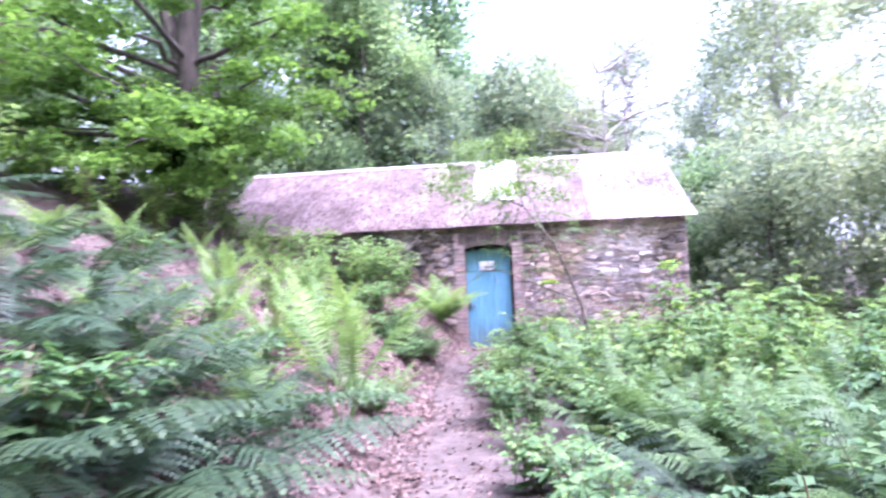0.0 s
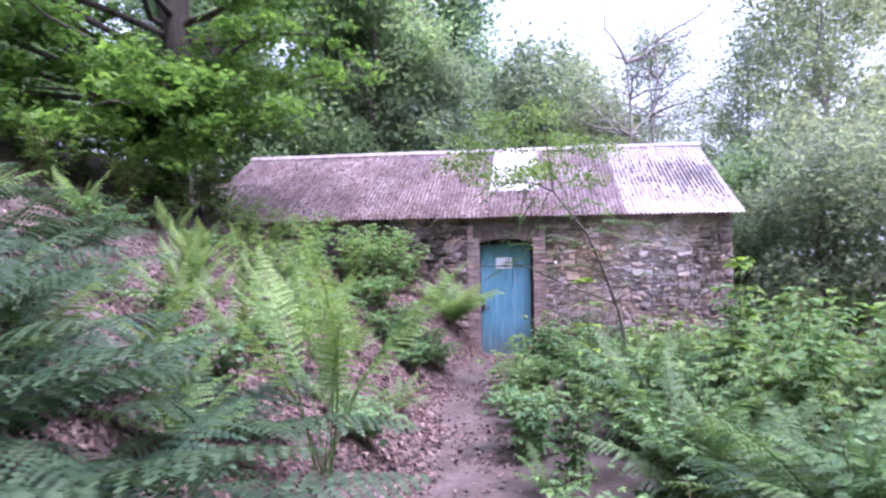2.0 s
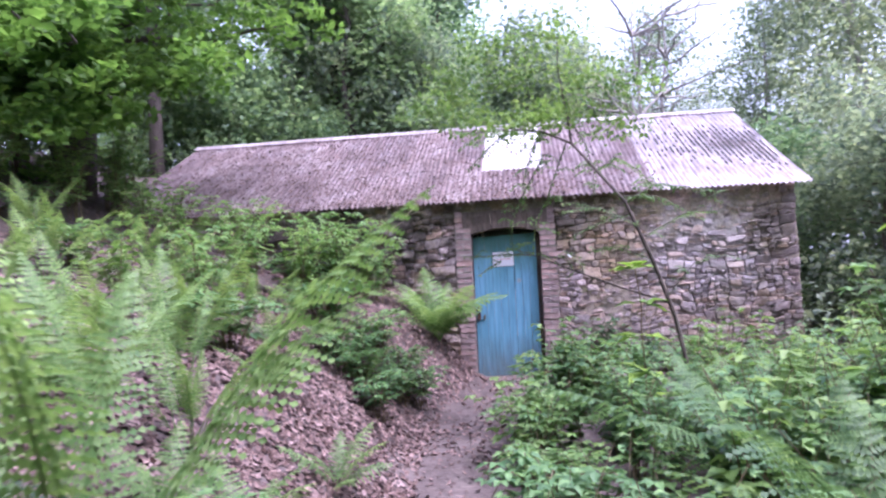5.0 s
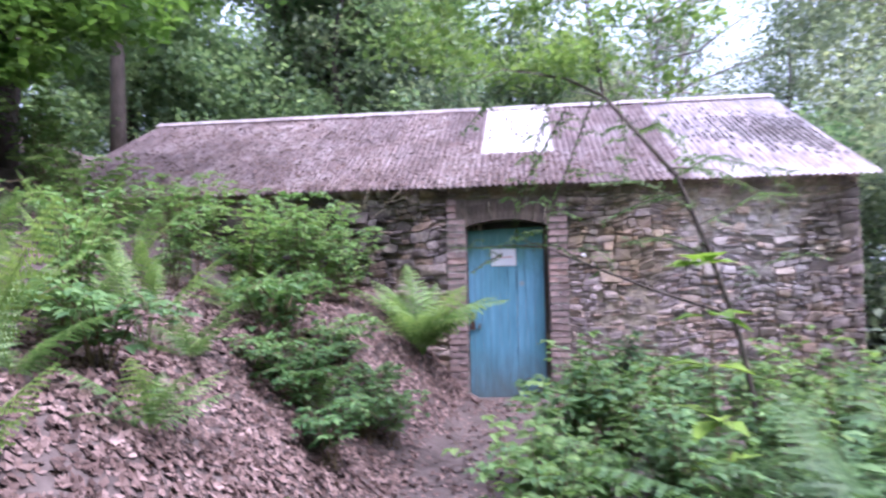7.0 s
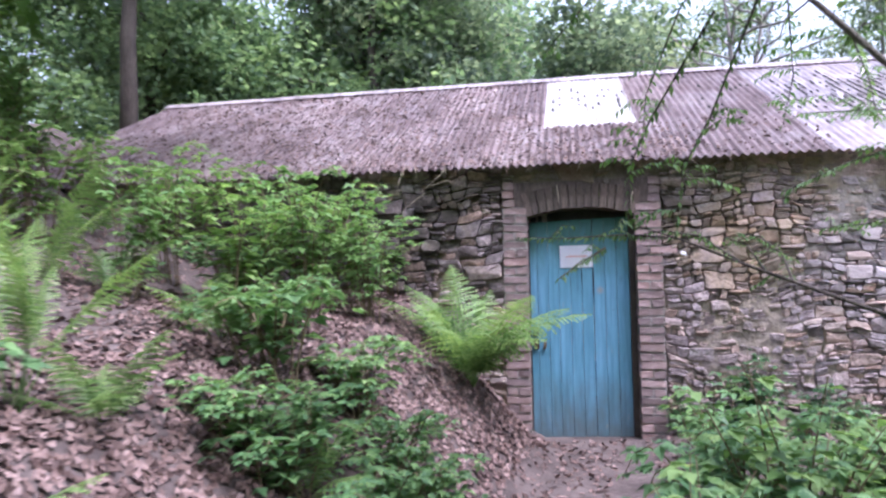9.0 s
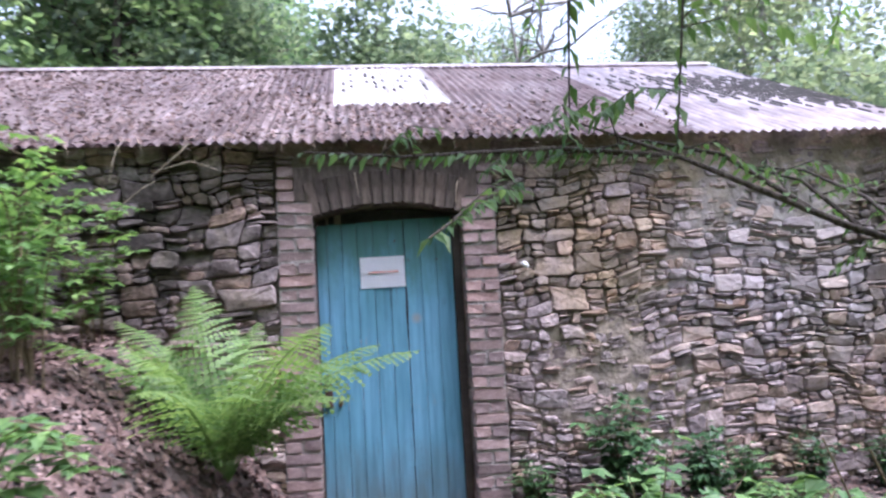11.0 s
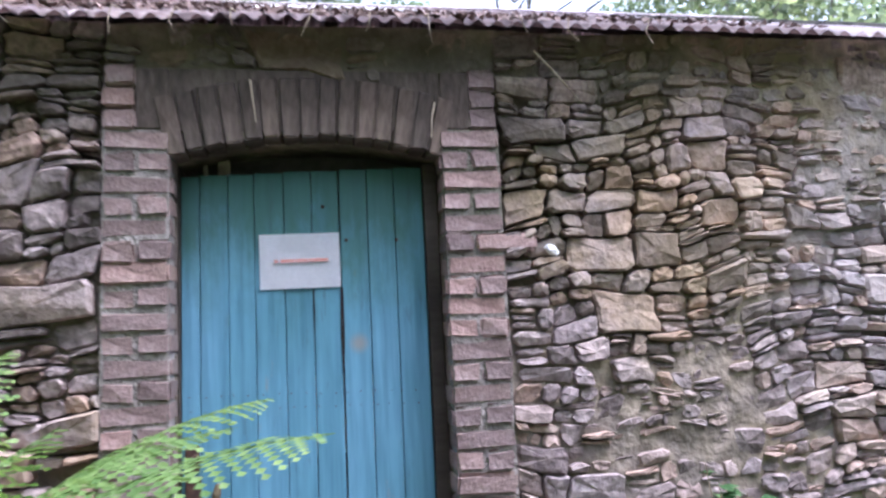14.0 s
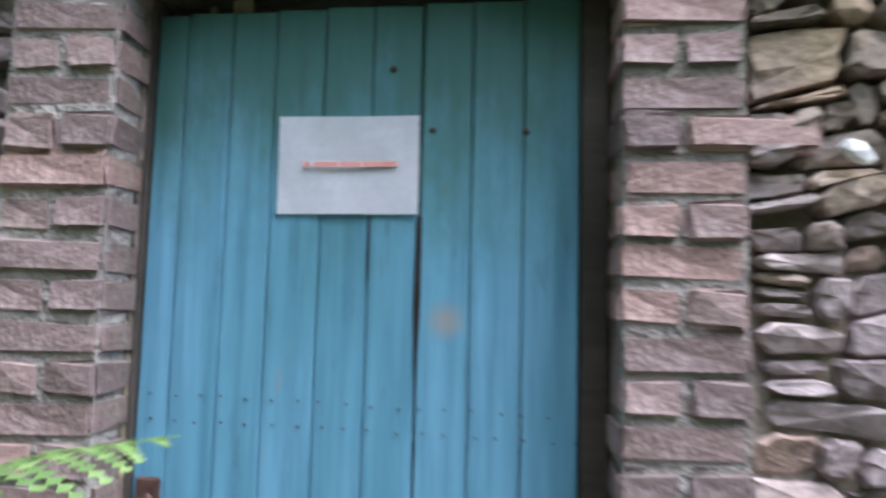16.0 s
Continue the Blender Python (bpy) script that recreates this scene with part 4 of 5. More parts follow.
def sapling():
    rr = random.Random(41)
    e = thing("sapling", 1.7, -3.55, gz(1.7, -3.55) - 0.03, "thin leaning sapling with drooping twigs of narrow green leaves", "sapling")
    inv = Matrix.Translation(e.matrix_basis.translation).inverted()
    bm, lv = bmesh.new(), Leaves()
    stem = [(1.7, -3.55, gz(1.7, -3.55) - 0.1), (1.62, -3.57, 0.6), (1.54, -3.6, 1.0), (1.36, -3.7, 1.5), (1.15, -3.78, 2.0), (0.93, -3.7, 2.3), (0.74, -3.62, 2.56)]
    tube(bm, stem, [0.022, 0.019, 0.017, 0.016, 0.014, 0.013, 0.011], 8)
    tube(bm, [(0.74, -3.62, 2.56), (0.5, -3.7, 2.66), (0.2, -3.8, 2.7), (-0.15, -3.95, 2.64)], [0.011, 0.009, 0.006, 0.003], 6, False)
    tube(bm, [(0.74, -3.62, 2.56), (0.72, -3.5, 2.85), (0.66, -3.45, 3.3), (0.7, -3.3, 3.8)], [0.011, 0.009, 0.006, 0.003], 6, False)
    tube(bm, [(1.5, -3.62, 1.12), (1.1, -3.4, 1.27), (0.67, -3.3, 1.455), (0.5, -3.3, 1.53), (0.35, -3.3, 1.595), (0.17, -3.3, 1.66)], [0.011, 0.009, 0.007, 0.006, 0.004, 0.002], 6, False)
    twigs = [
        [(0.35, -3.3, 1.595), (0.12, -3.3, 1.615), (-0.15, -3.3, 1.607), (-0.325, -3.3, 1.62)],
        [(0.6, -3.3, 1.49), (0.45, -3.28, 1.6), (0.3, -3.28, 1.63), (0.1, -3.3, 1.6)],
        [(0.05, -3.3, 1.56), (-0.05, -3.45, 1.5), (-0.15, -3.6, 1.43)],
        [(0.7, -3.45, 2.6), (0.5, -3.32, 2.1), (0.39, -3.3, 1.9), (0.35, -3.3, 1.6)],
        [(0.5, -3.5, 2.5), (0.25, -3.35, 2.1), (0.16, -3.32, 1.9), (0.15, -3.3, 1.65)],
        [(0.7, -3.3, 1.45), (0.66, -3.2, 1.56), (0.58, -3.15, 1.6)],
        [(0.8, -3.34, 1.4), (0.8, -3.2, 1.52), (0.74, -3.1, 1.6), (0.66, -3.05, 1.62)],
        [(0.72, -3.5, 2.85), (0.9, -3.1, 2.65), (1.0, -2.8, 2.4), (1.0, -2.6, 2.2)],
        [(1.15, -3.78, 2.0), (1.5, -3.2, 2.2), (1.9, -2.8, 2.2), (2.3, -2.5, 2.05)],
        [(0.93, -3.7, 2.3), (1.2, -3.0, 2.5), (1.5, -2.4, 2.45), (1.7, -2.0, 2.3)],
        [(0.5, -3.7, 2.66), (0.4, -3.3, 2.6), (0.3, -2.8, 2.35), (0.3, -2.5, 2.1)],
        [(0.2, -3.8, 2.7), (0.0, -3.4, 2.62), (-0.25, -3.1, 2.45)],
        [(0.35, -3.75, 2.68), (0.1, -4.1, 2.62), (-0.1, -4.4, 2.45)],
        [(0.66, -3.45, 3.3), (0.3, -3.3, 3.3), (-0.1, -3.2, 3.15), (-0.4, -3.1, 2.95)],
        [(0.7, -3.4, 3.1), (1.1, -3.2, 3.15), (1.5, -3.0, 3.0)],
        [(0.66, -3.45, 3.3), (0.75, -3.0, 3.35), (0.9, -2.5, 3.2), (0.95, -2.2, 2.9)],
        [(0.7, -3.35, 3.6), (0.3, -3.6, 3.6), (-0.1, -3.8, 3.45)],
        [(1.3, -3.72, 1.7), (1.7, -3.6, 1.9), (2.0, -3.4, 1.9)],
        [(1.36, -3.7, 1.5), (1.1, -3.6, 1.62), (0.85, -3.55, 1.6)],
        [(1.5, -3.62, 1.2), (1.75, -3.5, 1.45), (1.95, -3.4, 1.5)],
        [(1.2, -3.77, 1.9), (0.95, -3.6, 1.85), (0.72, -3.55, 1.75)],
        [(1.1, -3.78, 2.05), (1.45, -3.6, 2.05), (1.75, -3.5, 1.9)],
        [(1.25, -3.74, 1.8), (0.9, -4.0, 1.95), (0.6, -4.15, 1.92)],
    ]
    for tw in twigs:
        spray(lv, bm, tw, rr, 0.034 if tw[0][2] < 2 else 0.045, 0.011 if tw[0][2] < 2 else 0.024)
        for p, q in zip(tw, tw[1:]):
            for _ in range(3 if tw[0][2] > 2 or tw[0][0] > 1 else 1):
                u = Vector(p).lerp(Vector(q), rr.random())
                w = u + Vector((rr.uniform(-0.22, 0.2), rr.uniform(-0.2, 0.1), rr.uniform(-0.06, 0.07)))
                spray(lv, bm, [u, u.lerp(w, 0.5) + Vector((0, 0, 0.03)), w], rr, 0.03 if tw[0][2] < 2 else 0.046, 0.012, 0.002)
    bm.transform(inv)
    part("stem", bm, M_BARK, e, smooth=True)
    me = lv.mesh("foliage")
    me.transform(inv)
    top = leaf_cloud("crown", [(0.3, -3.7, 2.75), (-0.1, -3.9, 2.75), (0.7, -3.5, 2.9), (0.9, -3.4, 3.2), (0.3, -3.4, 3.25), (-0.3, -3.4, 3.05), (1.2, -3.3, 2.75), (0.6, -3.4, 3.6), (0.0, -3.6, 3.45), (-0.5, -3.8, 2.9), (-0.3, -3.6, 3.2), (1.35, -3.5, 3.1), (0.5, -3.6, 2.8)], [0.4, 0.35, 0.4, 0.4, 0.4, 0.35, 0.35, 0.45, 0.4, 0.35, 0.4, 0.4, 0.35], 4200, 0.052, 43, 0.5, 0.5)
    top.transform(inv)
    part_mesh("crown", top, M_FERN, e)
    part_mesh("foliage", me, M_FERN, e)


sapling()


def young_plant(x, y, h, seed, leaf=0.2):
    """A single stem crowned with broad lime-green leaves."""
    rr = random.Random(seed)
    e = thing("young_plant", x, y, gz(x, y) - 0.02, "young plant with broad lime-green leaves on a bare stem", "plant", "undergrowth")
    bm, lv = bmesh.new(), Leaves()
    pts = bendy((0, 0, 0), (rr.uniform(-0.1, 0.1), rr.uniform(-0.1, 0.1), h), 6, 0.04, rr)
    tube(bm, pts, [0.009 * (1 - 0.6 * i / 6) for i in range(7)], 5, False)
    for i in (2, 3, 4, 5, 6, 6):
        for k in range(5):
            a = rr.uniform(0, math.tau)
            d = Vector((math.cos(a), math.sin(a), rr.uniform(-0.3, 0.5)))
            lv.leaf(pts[i] + d * 0.03, d, (0, 0, 1), leaf * rr.uniform(0.6, 1.1), leaf * 0.6)
    part("stem", bm, M_STEM, e)
    part_mesh("foliage", lv.mesh("foliage"), M_LIME, e)


for px_, py_, ph_, ps_ in ((1.12, -4.85, 1.4, 1), (2.3, -5.9, 1.5, 2), (2.9, -5.2, 1.15, 3), (3.3, -6.4, 1.2, 4)):
    young_plant(px_, py_, ph_, ps_)


# ---------------------------------------------------------------- ferns and undergrowth
def plants():
    rr = random.Random(77)
    # the fern beside the door
    fern(-0.88, -1.0, 21, 1.2, 0.27, 1.05, 42, M_FERN, 1, "bright green fern growing on the bank beside the door", 31)
    big = fern(-0.88, -8.3, 8, 1.75, 0.22, 0.8, 56, M_FERN, 2, "tall bright green fern with upright fronds on bare stalks", 23, bare=0.4, fill=0.68, jitter=11)
    dark = fern(-1.6, -10.5, 11, 1.25, 0.27, 0.9, 18, M_FERN_SHADED, 3, "dark green spreading fern on the leafy bank, shade in its colour", 20)
    small = fern(-2.3, -4.6, 8, 0.62, 0.13, 0.8, 25, M_FERN, 4, "small green fern among fallen leaves", 18)
    rfern = fern(2.1, -9.2, 9, 1.05, 0.2, 0.8, 34, M_FERN_MID, 5, "green fern among the undergrowth beside the path", 22)
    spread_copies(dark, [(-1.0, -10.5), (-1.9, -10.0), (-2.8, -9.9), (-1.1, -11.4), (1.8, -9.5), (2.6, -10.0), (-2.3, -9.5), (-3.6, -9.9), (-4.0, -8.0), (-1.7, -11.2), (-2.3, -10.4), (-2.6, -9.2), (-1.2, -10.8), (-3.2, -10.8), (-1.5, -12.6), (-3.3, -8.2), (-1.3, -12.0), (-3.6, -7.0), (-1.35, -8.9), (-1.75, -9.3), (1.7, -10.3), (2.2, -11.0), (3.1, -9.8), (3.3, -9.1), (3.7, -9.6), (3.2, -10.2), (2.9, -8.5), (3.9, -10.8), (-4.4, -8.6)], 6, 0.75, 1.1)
    spread_copies(big, [(-1.9, -7.4), (-2.7, -6.6), (-3.2, -5.6), (-2.9, -4.5), (-2.7, -3.4), (-3.2, -3.4), (-3.6, -4.6), (-3.9, -2.6), (-4.4, -3.6), (-4.8, -5.0), (-1.5, -7.2), (-1.9, -6.6), (-1.6, -6.2), (-2.4, -7.2), (-1.35, -6.7), (-2.1, -4.2), (-2.3, -5.1)], 7, 0.42, 0.62)
    spread_copies(small, [(-2.8, -3.9), (-2.0, -5.4), (-1.5, -5.2), (-2.9, -5.6), (-1.9, -4.0), (-2.2, -2.5), (-1.0, -6.9), (-0.9, -5.8), (-3.2, -2.2), (-4.0, -1.3), (-2.0, -6.8), (-1.3, -3.4), (-4.6, -2.3), (-1.7, -8.6), (-2.2, -8.0), (-1.4, -9.1), (-2.7, -8.9), (-3.0, -7.4), (-1.2, -7.2), (-2.1, -9.3), (0.55, -7.6), (-3.6, -8.9), (-4.2, -7.4), (-5.0, -6.2), (-4.6, -9.8)], 8, 0.7, 1.2)
    spread_copies(rfern, [(1.9, -10.3), (2.0, -9.0), (1.75, -7.9), (2.8, -9.5), (2.2, -9.9), (1.8, -8.6), (2.5, -8.8), (1.5, -7.4), (1.5, -8.3), (2.9, -8.2), (1.6, -7.0), (3.6, -7.2), (4.2, -8.8), (2.4, -10.6), (4.6, -6.6), (5.2, -9.6), (1.4, -5.9), (2.2, -7.8), (2.0, -4.7), (1.2, -4.6), (2.7, -3.6), (3.4, -4.4)], 9, 0.95, 1.35)
    # bramble and nettle beds
    low = bramble(-1.35, -2.5, 10, 0.52, 0.55, 0.092, 15, M_BRAMBLE, 11, "low green bramble creeping over fallen leaves", 0.2)
    tall = bramble(1.4, -6.4, 9, 0.85, 0.4, 0.1, 13, M_BRAMBLE, 12, "knee-high green bramble and nettle clump beside the path", 0.9)
    lime = bramble(2.4, -6.9, 8, 0.9, 0.42, 0.12, 11, M_FERN, 13, "light green broad-leaved undergrowth", 0.9, wide=0.75)
    bush = bramble(-2.05, -0.75, 11, 1.1, 0.6, 0.1, 14, M_BUSH, 14, "bushy green undergrowth against the shed wall", 0.7)
    spread_copies(low, [(-1.7, -2.9), (-0.85, -2.9), (-1.5, -3.6), (-1.9, -2.2), (-2.5, -1.7), (0.35, -5.4), (0.3, -4.5), (0.6, -3.4), (0.4, -6.4), (-0.8, -7.4), (-1.6, -8.2), (-2.4, -7.6), (0.95, -2.6), (0.95, -1.6), (-3.8, -4.0), (-4.2, -5.6), (-1.3, -11.6), (-2.9, -11.8), (-3.4, -9.4), (0.85, -9.0), (0.95, -11.0), (-1.9, -4.9), (-5.0, -3.0), (-5.2, -4.4)], 15, 0.75, 1.2)
    spread_copies(bush, [(-2.7, -0.7), (-3.3, -0.9), (-1.75, -1.15), (-2.4, -1.3), (-3.9, -0.6), (-4.5, -0.7), (-3.1, -1.6), (-5.1, -1.2), (-5.6, -0.5), (-4.4, -1.7), (-3.9, -2.0), (-1.55, -1.5), (-1.95, -1.75), (-2.3, -2.1), (-2.9, -2.4), (-1.6, -0.6), (-2.35, -0.45), (-5.0, -2.2), (-5.4, -1.8), (-4.7, -1.6), (-5.8, -2.5), (-5.3, -3.2), (-2.3, -4.6), (-2.6, -4.1), (-2.7, -5.0)], 16, 0.75, 1.05)
    t_spots, l_spots = [], []
    y = -13.4
    while y < -1.4:
        x = np.interp(y, PATH_Y, PATH_X) + (0.68 if y < -3.6 else 1.2)
        while x < 7.5:
            q = (x + rr.uniform(-0.2, 0.2), y + rr.uniform(-0.22, 0.22))
            if q[1] < -7.6 and q[0] < 4.5 and rr.random() < 0.5:
                x += 0.52
                continue
            if not (q[1] > -2.0 and q[0] < 3.0) and not (abs(q[0] - 1.65) < 0.25 and abs(q[1] + 3.55) < 0.25):
                (t_spots if rr.random() < 0.6 else l_spots).append(q)
            x += 0.52 if x < 4 else 0.8
        y += 0.55
    spread_copies(tall, t_spots, 17, 0.75, 1.1)
    spread_copies(lime, l_spots, 18, 0.7, 1.12)
    high = bramble(2.3, -5.8, 7, 1.5, 0.38, 0.15, 12, M_BUSH, 23, "shoulder-high plant with broad light green leaves", 0.9, wide=0.7)
    spread_copies(high, [(2.6, -6.4), (3.0, -6.0), (3.2, -7.0), (3.6, -6.2), (2.95, -7.5), (3.8, -7.4), (4.3, -6.6), (2.5, -7.1), (4.6, -5.6), (3.4, -5.2), (3.9, -8.2), (2.75, -5.0), (4.9, -7.4), (4.4, -4.4), (3.7, -4.2), (5.4, -6.2), (4.6, -8.6), (5.6, -4.8)], 24, 0.82, 1.05, 5)
    spread_copies(low, [(-1.0, -3.2), (-1.3, -3.6), (-1.05, -2.7), (-1.4, -3.1), (-1.05, -3.9)], 25, 0.75, 0.95)
    # ivy-dark growth at the foot of the wall
    ivy = bramble(1.3, -0.3, 12, 0.72, 0.36, 0.105, 15, M_IVY, 19, "dark glossy shrub at the foot of the stone wall", 0.8)
    spread_copies(ivy, [(1.85, -0.25), (2.2, -0.3), (2.6, -0.25), (3.1, -0.3), (0.85, -0.2), (3.6, -0.35)], 20, 0.45, 0.75)
    spread_copies(low, [(0.85, -0.9), (2.0, -1.0), (2.9, -1.2), (1.6, -1.6)], 21, 0.4, 0.6)
    # far undergrowth on the bank and behind the shed
    far = []
    for _ in range(60):
        x, y = rr.uniform(-9, -5), rr.uniform(-13, 0)
        far.append((x, y))
    for _ in range(24):
        far.append((rr.uniform(4.5, 9), rr.uniform(-2, 8)))
    spread_copies(bush, far, 22, 0.8, 1.3)


plants()

# ---------------------------------------------------------------- fallen leaves
def litter(name, pts, nrm, size, seed, label, mat):
    """Curled dead leaves lying on a surface."""
    r = np.random.default_rng(seed)
    n = len(pts)
    nrm = nrm + r.normal(size=(n, 3)) * 0.28
    nrm /= np.linalg.norm(nrm, axis=1)[:, None]
    a = r.normal(size=(n, 3))
    a -= nrm * (a * nrm).sum(1)[:, None]
    a /= np.linalg.norm(a, axis=1)[:, None]
    b = np.cross(nrm, a)
    s = (size * r.uniform(0.55, 1.35, n))[:, None]
    lift = nrm * s * 0.12
    curl = nrm * s * r.uniform(0.0, 0.35, n)[:, None]
    pts = pts + lift
    v = np.stack([pts - a * s * 0.5 + curl * 0.6, pts + b * s * 0.3 - a * s * 0.08, pts + a * s * 0.5 + curl, pts - b * s * 0.28 + a * s * 0.05 + curl * 0.4, pts], 1).reshape(-1, 3)
    k = np.arange(n) * 5
    f = np.concatenate([np.stack([k, k + 1, k + 4], 1), np.stack([k + 1, k + 2, k + 4], 1), np.stack([k + 2, k + 3, k + 4], 1), np.stack([k + 3, k, k + 4], 1)])
    me = pydata(name, v.tolist(), f.tolist())
    ob = part_mesh(name, me, mat, None)
    return tagged(ob, label, "leaf litter", kind="stuff")


def build_litter():
    r = np.random.default_rng(9)
    n = 80000
    y = -13.0 + 13.0 * r.uniform(0, 1, n) ** 0.8
    px = np.interp(y, PATH_Y, PATH_X)
    side = np.abs(r.normal(size=n))
    x = px + 0.35 - side * 2.3
    keep = (x > -7) & ~((np.abs(x - px - 0.05) < 0.36) & (r.uniform(size=n) < 0.86)) & (y < -0.03)
    clump = np.sin(x * 1.7 + 2 * np.sin(y * 1.1)) * np.sin(y * 1.4 + x) + 0.9
    keep &= r.uniform(size=n) < np.clip(clump, 0.25, 1)
    x, y = x[keep], y[keep]
    xr, yr = r.uniform(0.5, 4.5, 3200), -0.08 - np.abs(r.normal(size=3200)) * 1.1
    x, y = np.concatenate([x, xr]), np.concatenate([y, yr])
    e = 0.03
    z = gz_all(x, y)
    nx, ny = -(gz_all(x + e, y) - z) / e, -(gz_all(x, y + e) - z) / e
    ny = np.where(y > -0.1, 0, ny)
    litter("leaf_litter", np.stack([x, y, z], 1), np.stack([nx, ny, np.ones_like(z)], 1), 0.055, 10, "pinkish-brown fallen leaves over the bank and path", M_LITTER)
    m = 8000
    x = np.concatenate([r.uniform(-6.05, 0.9, m), r.uniform(0.9, 2.2, 350)])
    s = np.concatenate([r.uniform(0, 1, m) ** 1.3, r.uniform(0, 0.5, 350)])
    ok = ~((x > -0.4) & (s > 0.34))
    x, s = x[ok], s[ok]
    p = np.stack([x, EAVE_Y + (RIDGE_Y - EAVE_Y) * s, EAVE_Z + (RIDGE_Z - EAVE_Z) * s + 0.014], 1)
    up = np.array([0, -(RIDGE_Z - EAVE_Z), RIDGE_Y - EAVE_Y])
    litter("roof_litter", p, np.tile(up / np.linalg.norm(up), (len(x), 1)), 0.05, 11, "dead leaves lying in the corrugations of the roof", M_LITTER)


build_litter()


def roof_moss():
    """Short dark dashes of moss lying in the troughs of the pale sheets."""
    rr = random.Random(61)
    v, f = [], []
    for _ in range(560):
        if rr.random() < 0.1:
            x, s = rr.uniform(-0.3, 0.55), 0.45 + 0.5 * rr.random()
            if not 0.5 < s < 0.8:
                continue
            long = rr.uniform(0.06, 0.14)
        else:
            x = 4.0 - abs(rr.gauss(0, 0.8))
            s = 0.48 + 0.1 * (3 - x) + rr.gauss(0, 0.12)
            long = rr.uniform(0.06, 0.2)
        if not (0.08 < s < 0.95 and -0.3 < x < 4.05):
            continue
        x = (math.floor(x / 0.076) + 0.75) * 0.076
        k = len(v)
        for t, w in ((0, 0.004), (0.3, 0.016), (0.7, 0.018), (1, 0.005)):
            q = s + t * long / 3.8
            y = EAVE_Y + (RIDGE_Y - EAVE_Y) * q
            z = EAVE_Z + (RIDGE_Z - EAVE_Z) * q + 0.02
            bend = rr.uniform(-0.006, 0.006)
            v += [(x + bend - w, y, z), (x + bend, y, z + 0.014), (x + bend + w, y, z)]
        for t in range(3):
            a = k + 3 * t
            f += [(a, a + 1, a + 4, a + 3), (a + 1, a + 2, a + 5, a + 4)]
    ob = part_mesh("roof_moss", pydata("roof_moss", v, f), M_MOSS, None)
    tagged(ob, "dark moss and dirt in the troughs of the roof sheets", "moss", kind="stuff")


roof_moss()


# ---------------------------------------------------------------- dry stalks under the eaves, and a chip of white stone
def stalk(points, r, label="dry pale stalk hanging from the eaves"):
    e = thing("dry_stalk", *points[0], label, "twig", "dry stalks")
    bm = bmesh.new()
    o = Vector(points[0])
    tube(bm, [Vector(p) - o for p in points], [r * (1 - 0.6 * i / (len(points) - 1)) for i in range(len(points))], 5)
    part("stalk", bm, M_DRY, e)


stalk([(-1.2, -0.13, 2.47), (-1.3, -0.12, 2.38), (-1.44, -0.1, 2.27)], 0.007)
stalk([(-1.36, -0.1, 2.32), (-1.2, -0.12, 2.36), (-1.04, -0.13, 2.3)], 0.004)
stalk([(-1.62, -0.13, 2.46), (-1.66, -0.12, 2.34), (-1.68, -0.1, 2.25)], 0.006)
stalk([(-1.42, -0.08, 2.25), (-1.5, -0.09, 2.2), (-1.66, -0.06, 2.08)], 0.005)
stalk([(0.86, -0.05, 2.4), (0.95, -0.05, 2.3), (1.04, -0.04, 2.2)], 0.005)
stalk([(-0.2, -0.02, 2.28), (-0.19, -0.03, 2.2), (-0.18, -0.03, 2.12)], 0.005)
stalk([(0.47, -0.02, 2.2), (0.455, -0.03, 2.14), (0.45, -0.03, 2.06)], 0.005)

wisps = random.Random(71)
for k in range(14):
    wx = -1.9 + 0.24 * k + wisps.uniform(-0.08, 0.08)
    wl = wisps.uniform(0.03, 0.09)
    stalk([(wx, -0.1, 2.5), (wx + wisps.uniform(-0.02, 0.02), -0.145, 2.49), (wx + wisps.uniform(-0.03, 0.03), -0.15, 2.47 - wl * 0.5), (wx + wisps.uniform(-0.04, 0.04), -0.14, 2.46 - wl)], 0.003, "thin dry wisp hanging over the eave")


# ---------------------------------------------------------------- masonry pieces of the front wall
def hollow(x, z):
    """How far the mortar has washed out of the joints, in metres behind the wall's face."""
    n = math.sin(x * 2.3 + 1.7 * math.sin(z * 1.9)) + math.sin(z * 3.7 + x * 1.1) + 0.6 * math.sin(x * 6.1 - z * 4.3)
    deep = 0.036 + 0.019 * n - 0.022 * max(0.0, 1 - math.hypot((x - 2.7) / 0.9, (z - 1.65) / 0.6))
    if z > 2.12:
        deep -= 0.024 * min((z - 2.12) / 0.12, 1)
    if x < -0.7:
        deep += 0.026
    return min(max(deep, 0.0), 0.085)


def cut_by(poly, n, c):
    """The part of a convex outline where n.p is under c."""
    out = []
    for a, b in zip(poly, poly[1:] + poly[:1]):
        da, db = n.dot(a) - c, n.dot(b) - c
        if da <= 0:
            out.append(a)
        if da * db < 0:
            out.append(a.lerp(b, da / (da - db)))
    return out


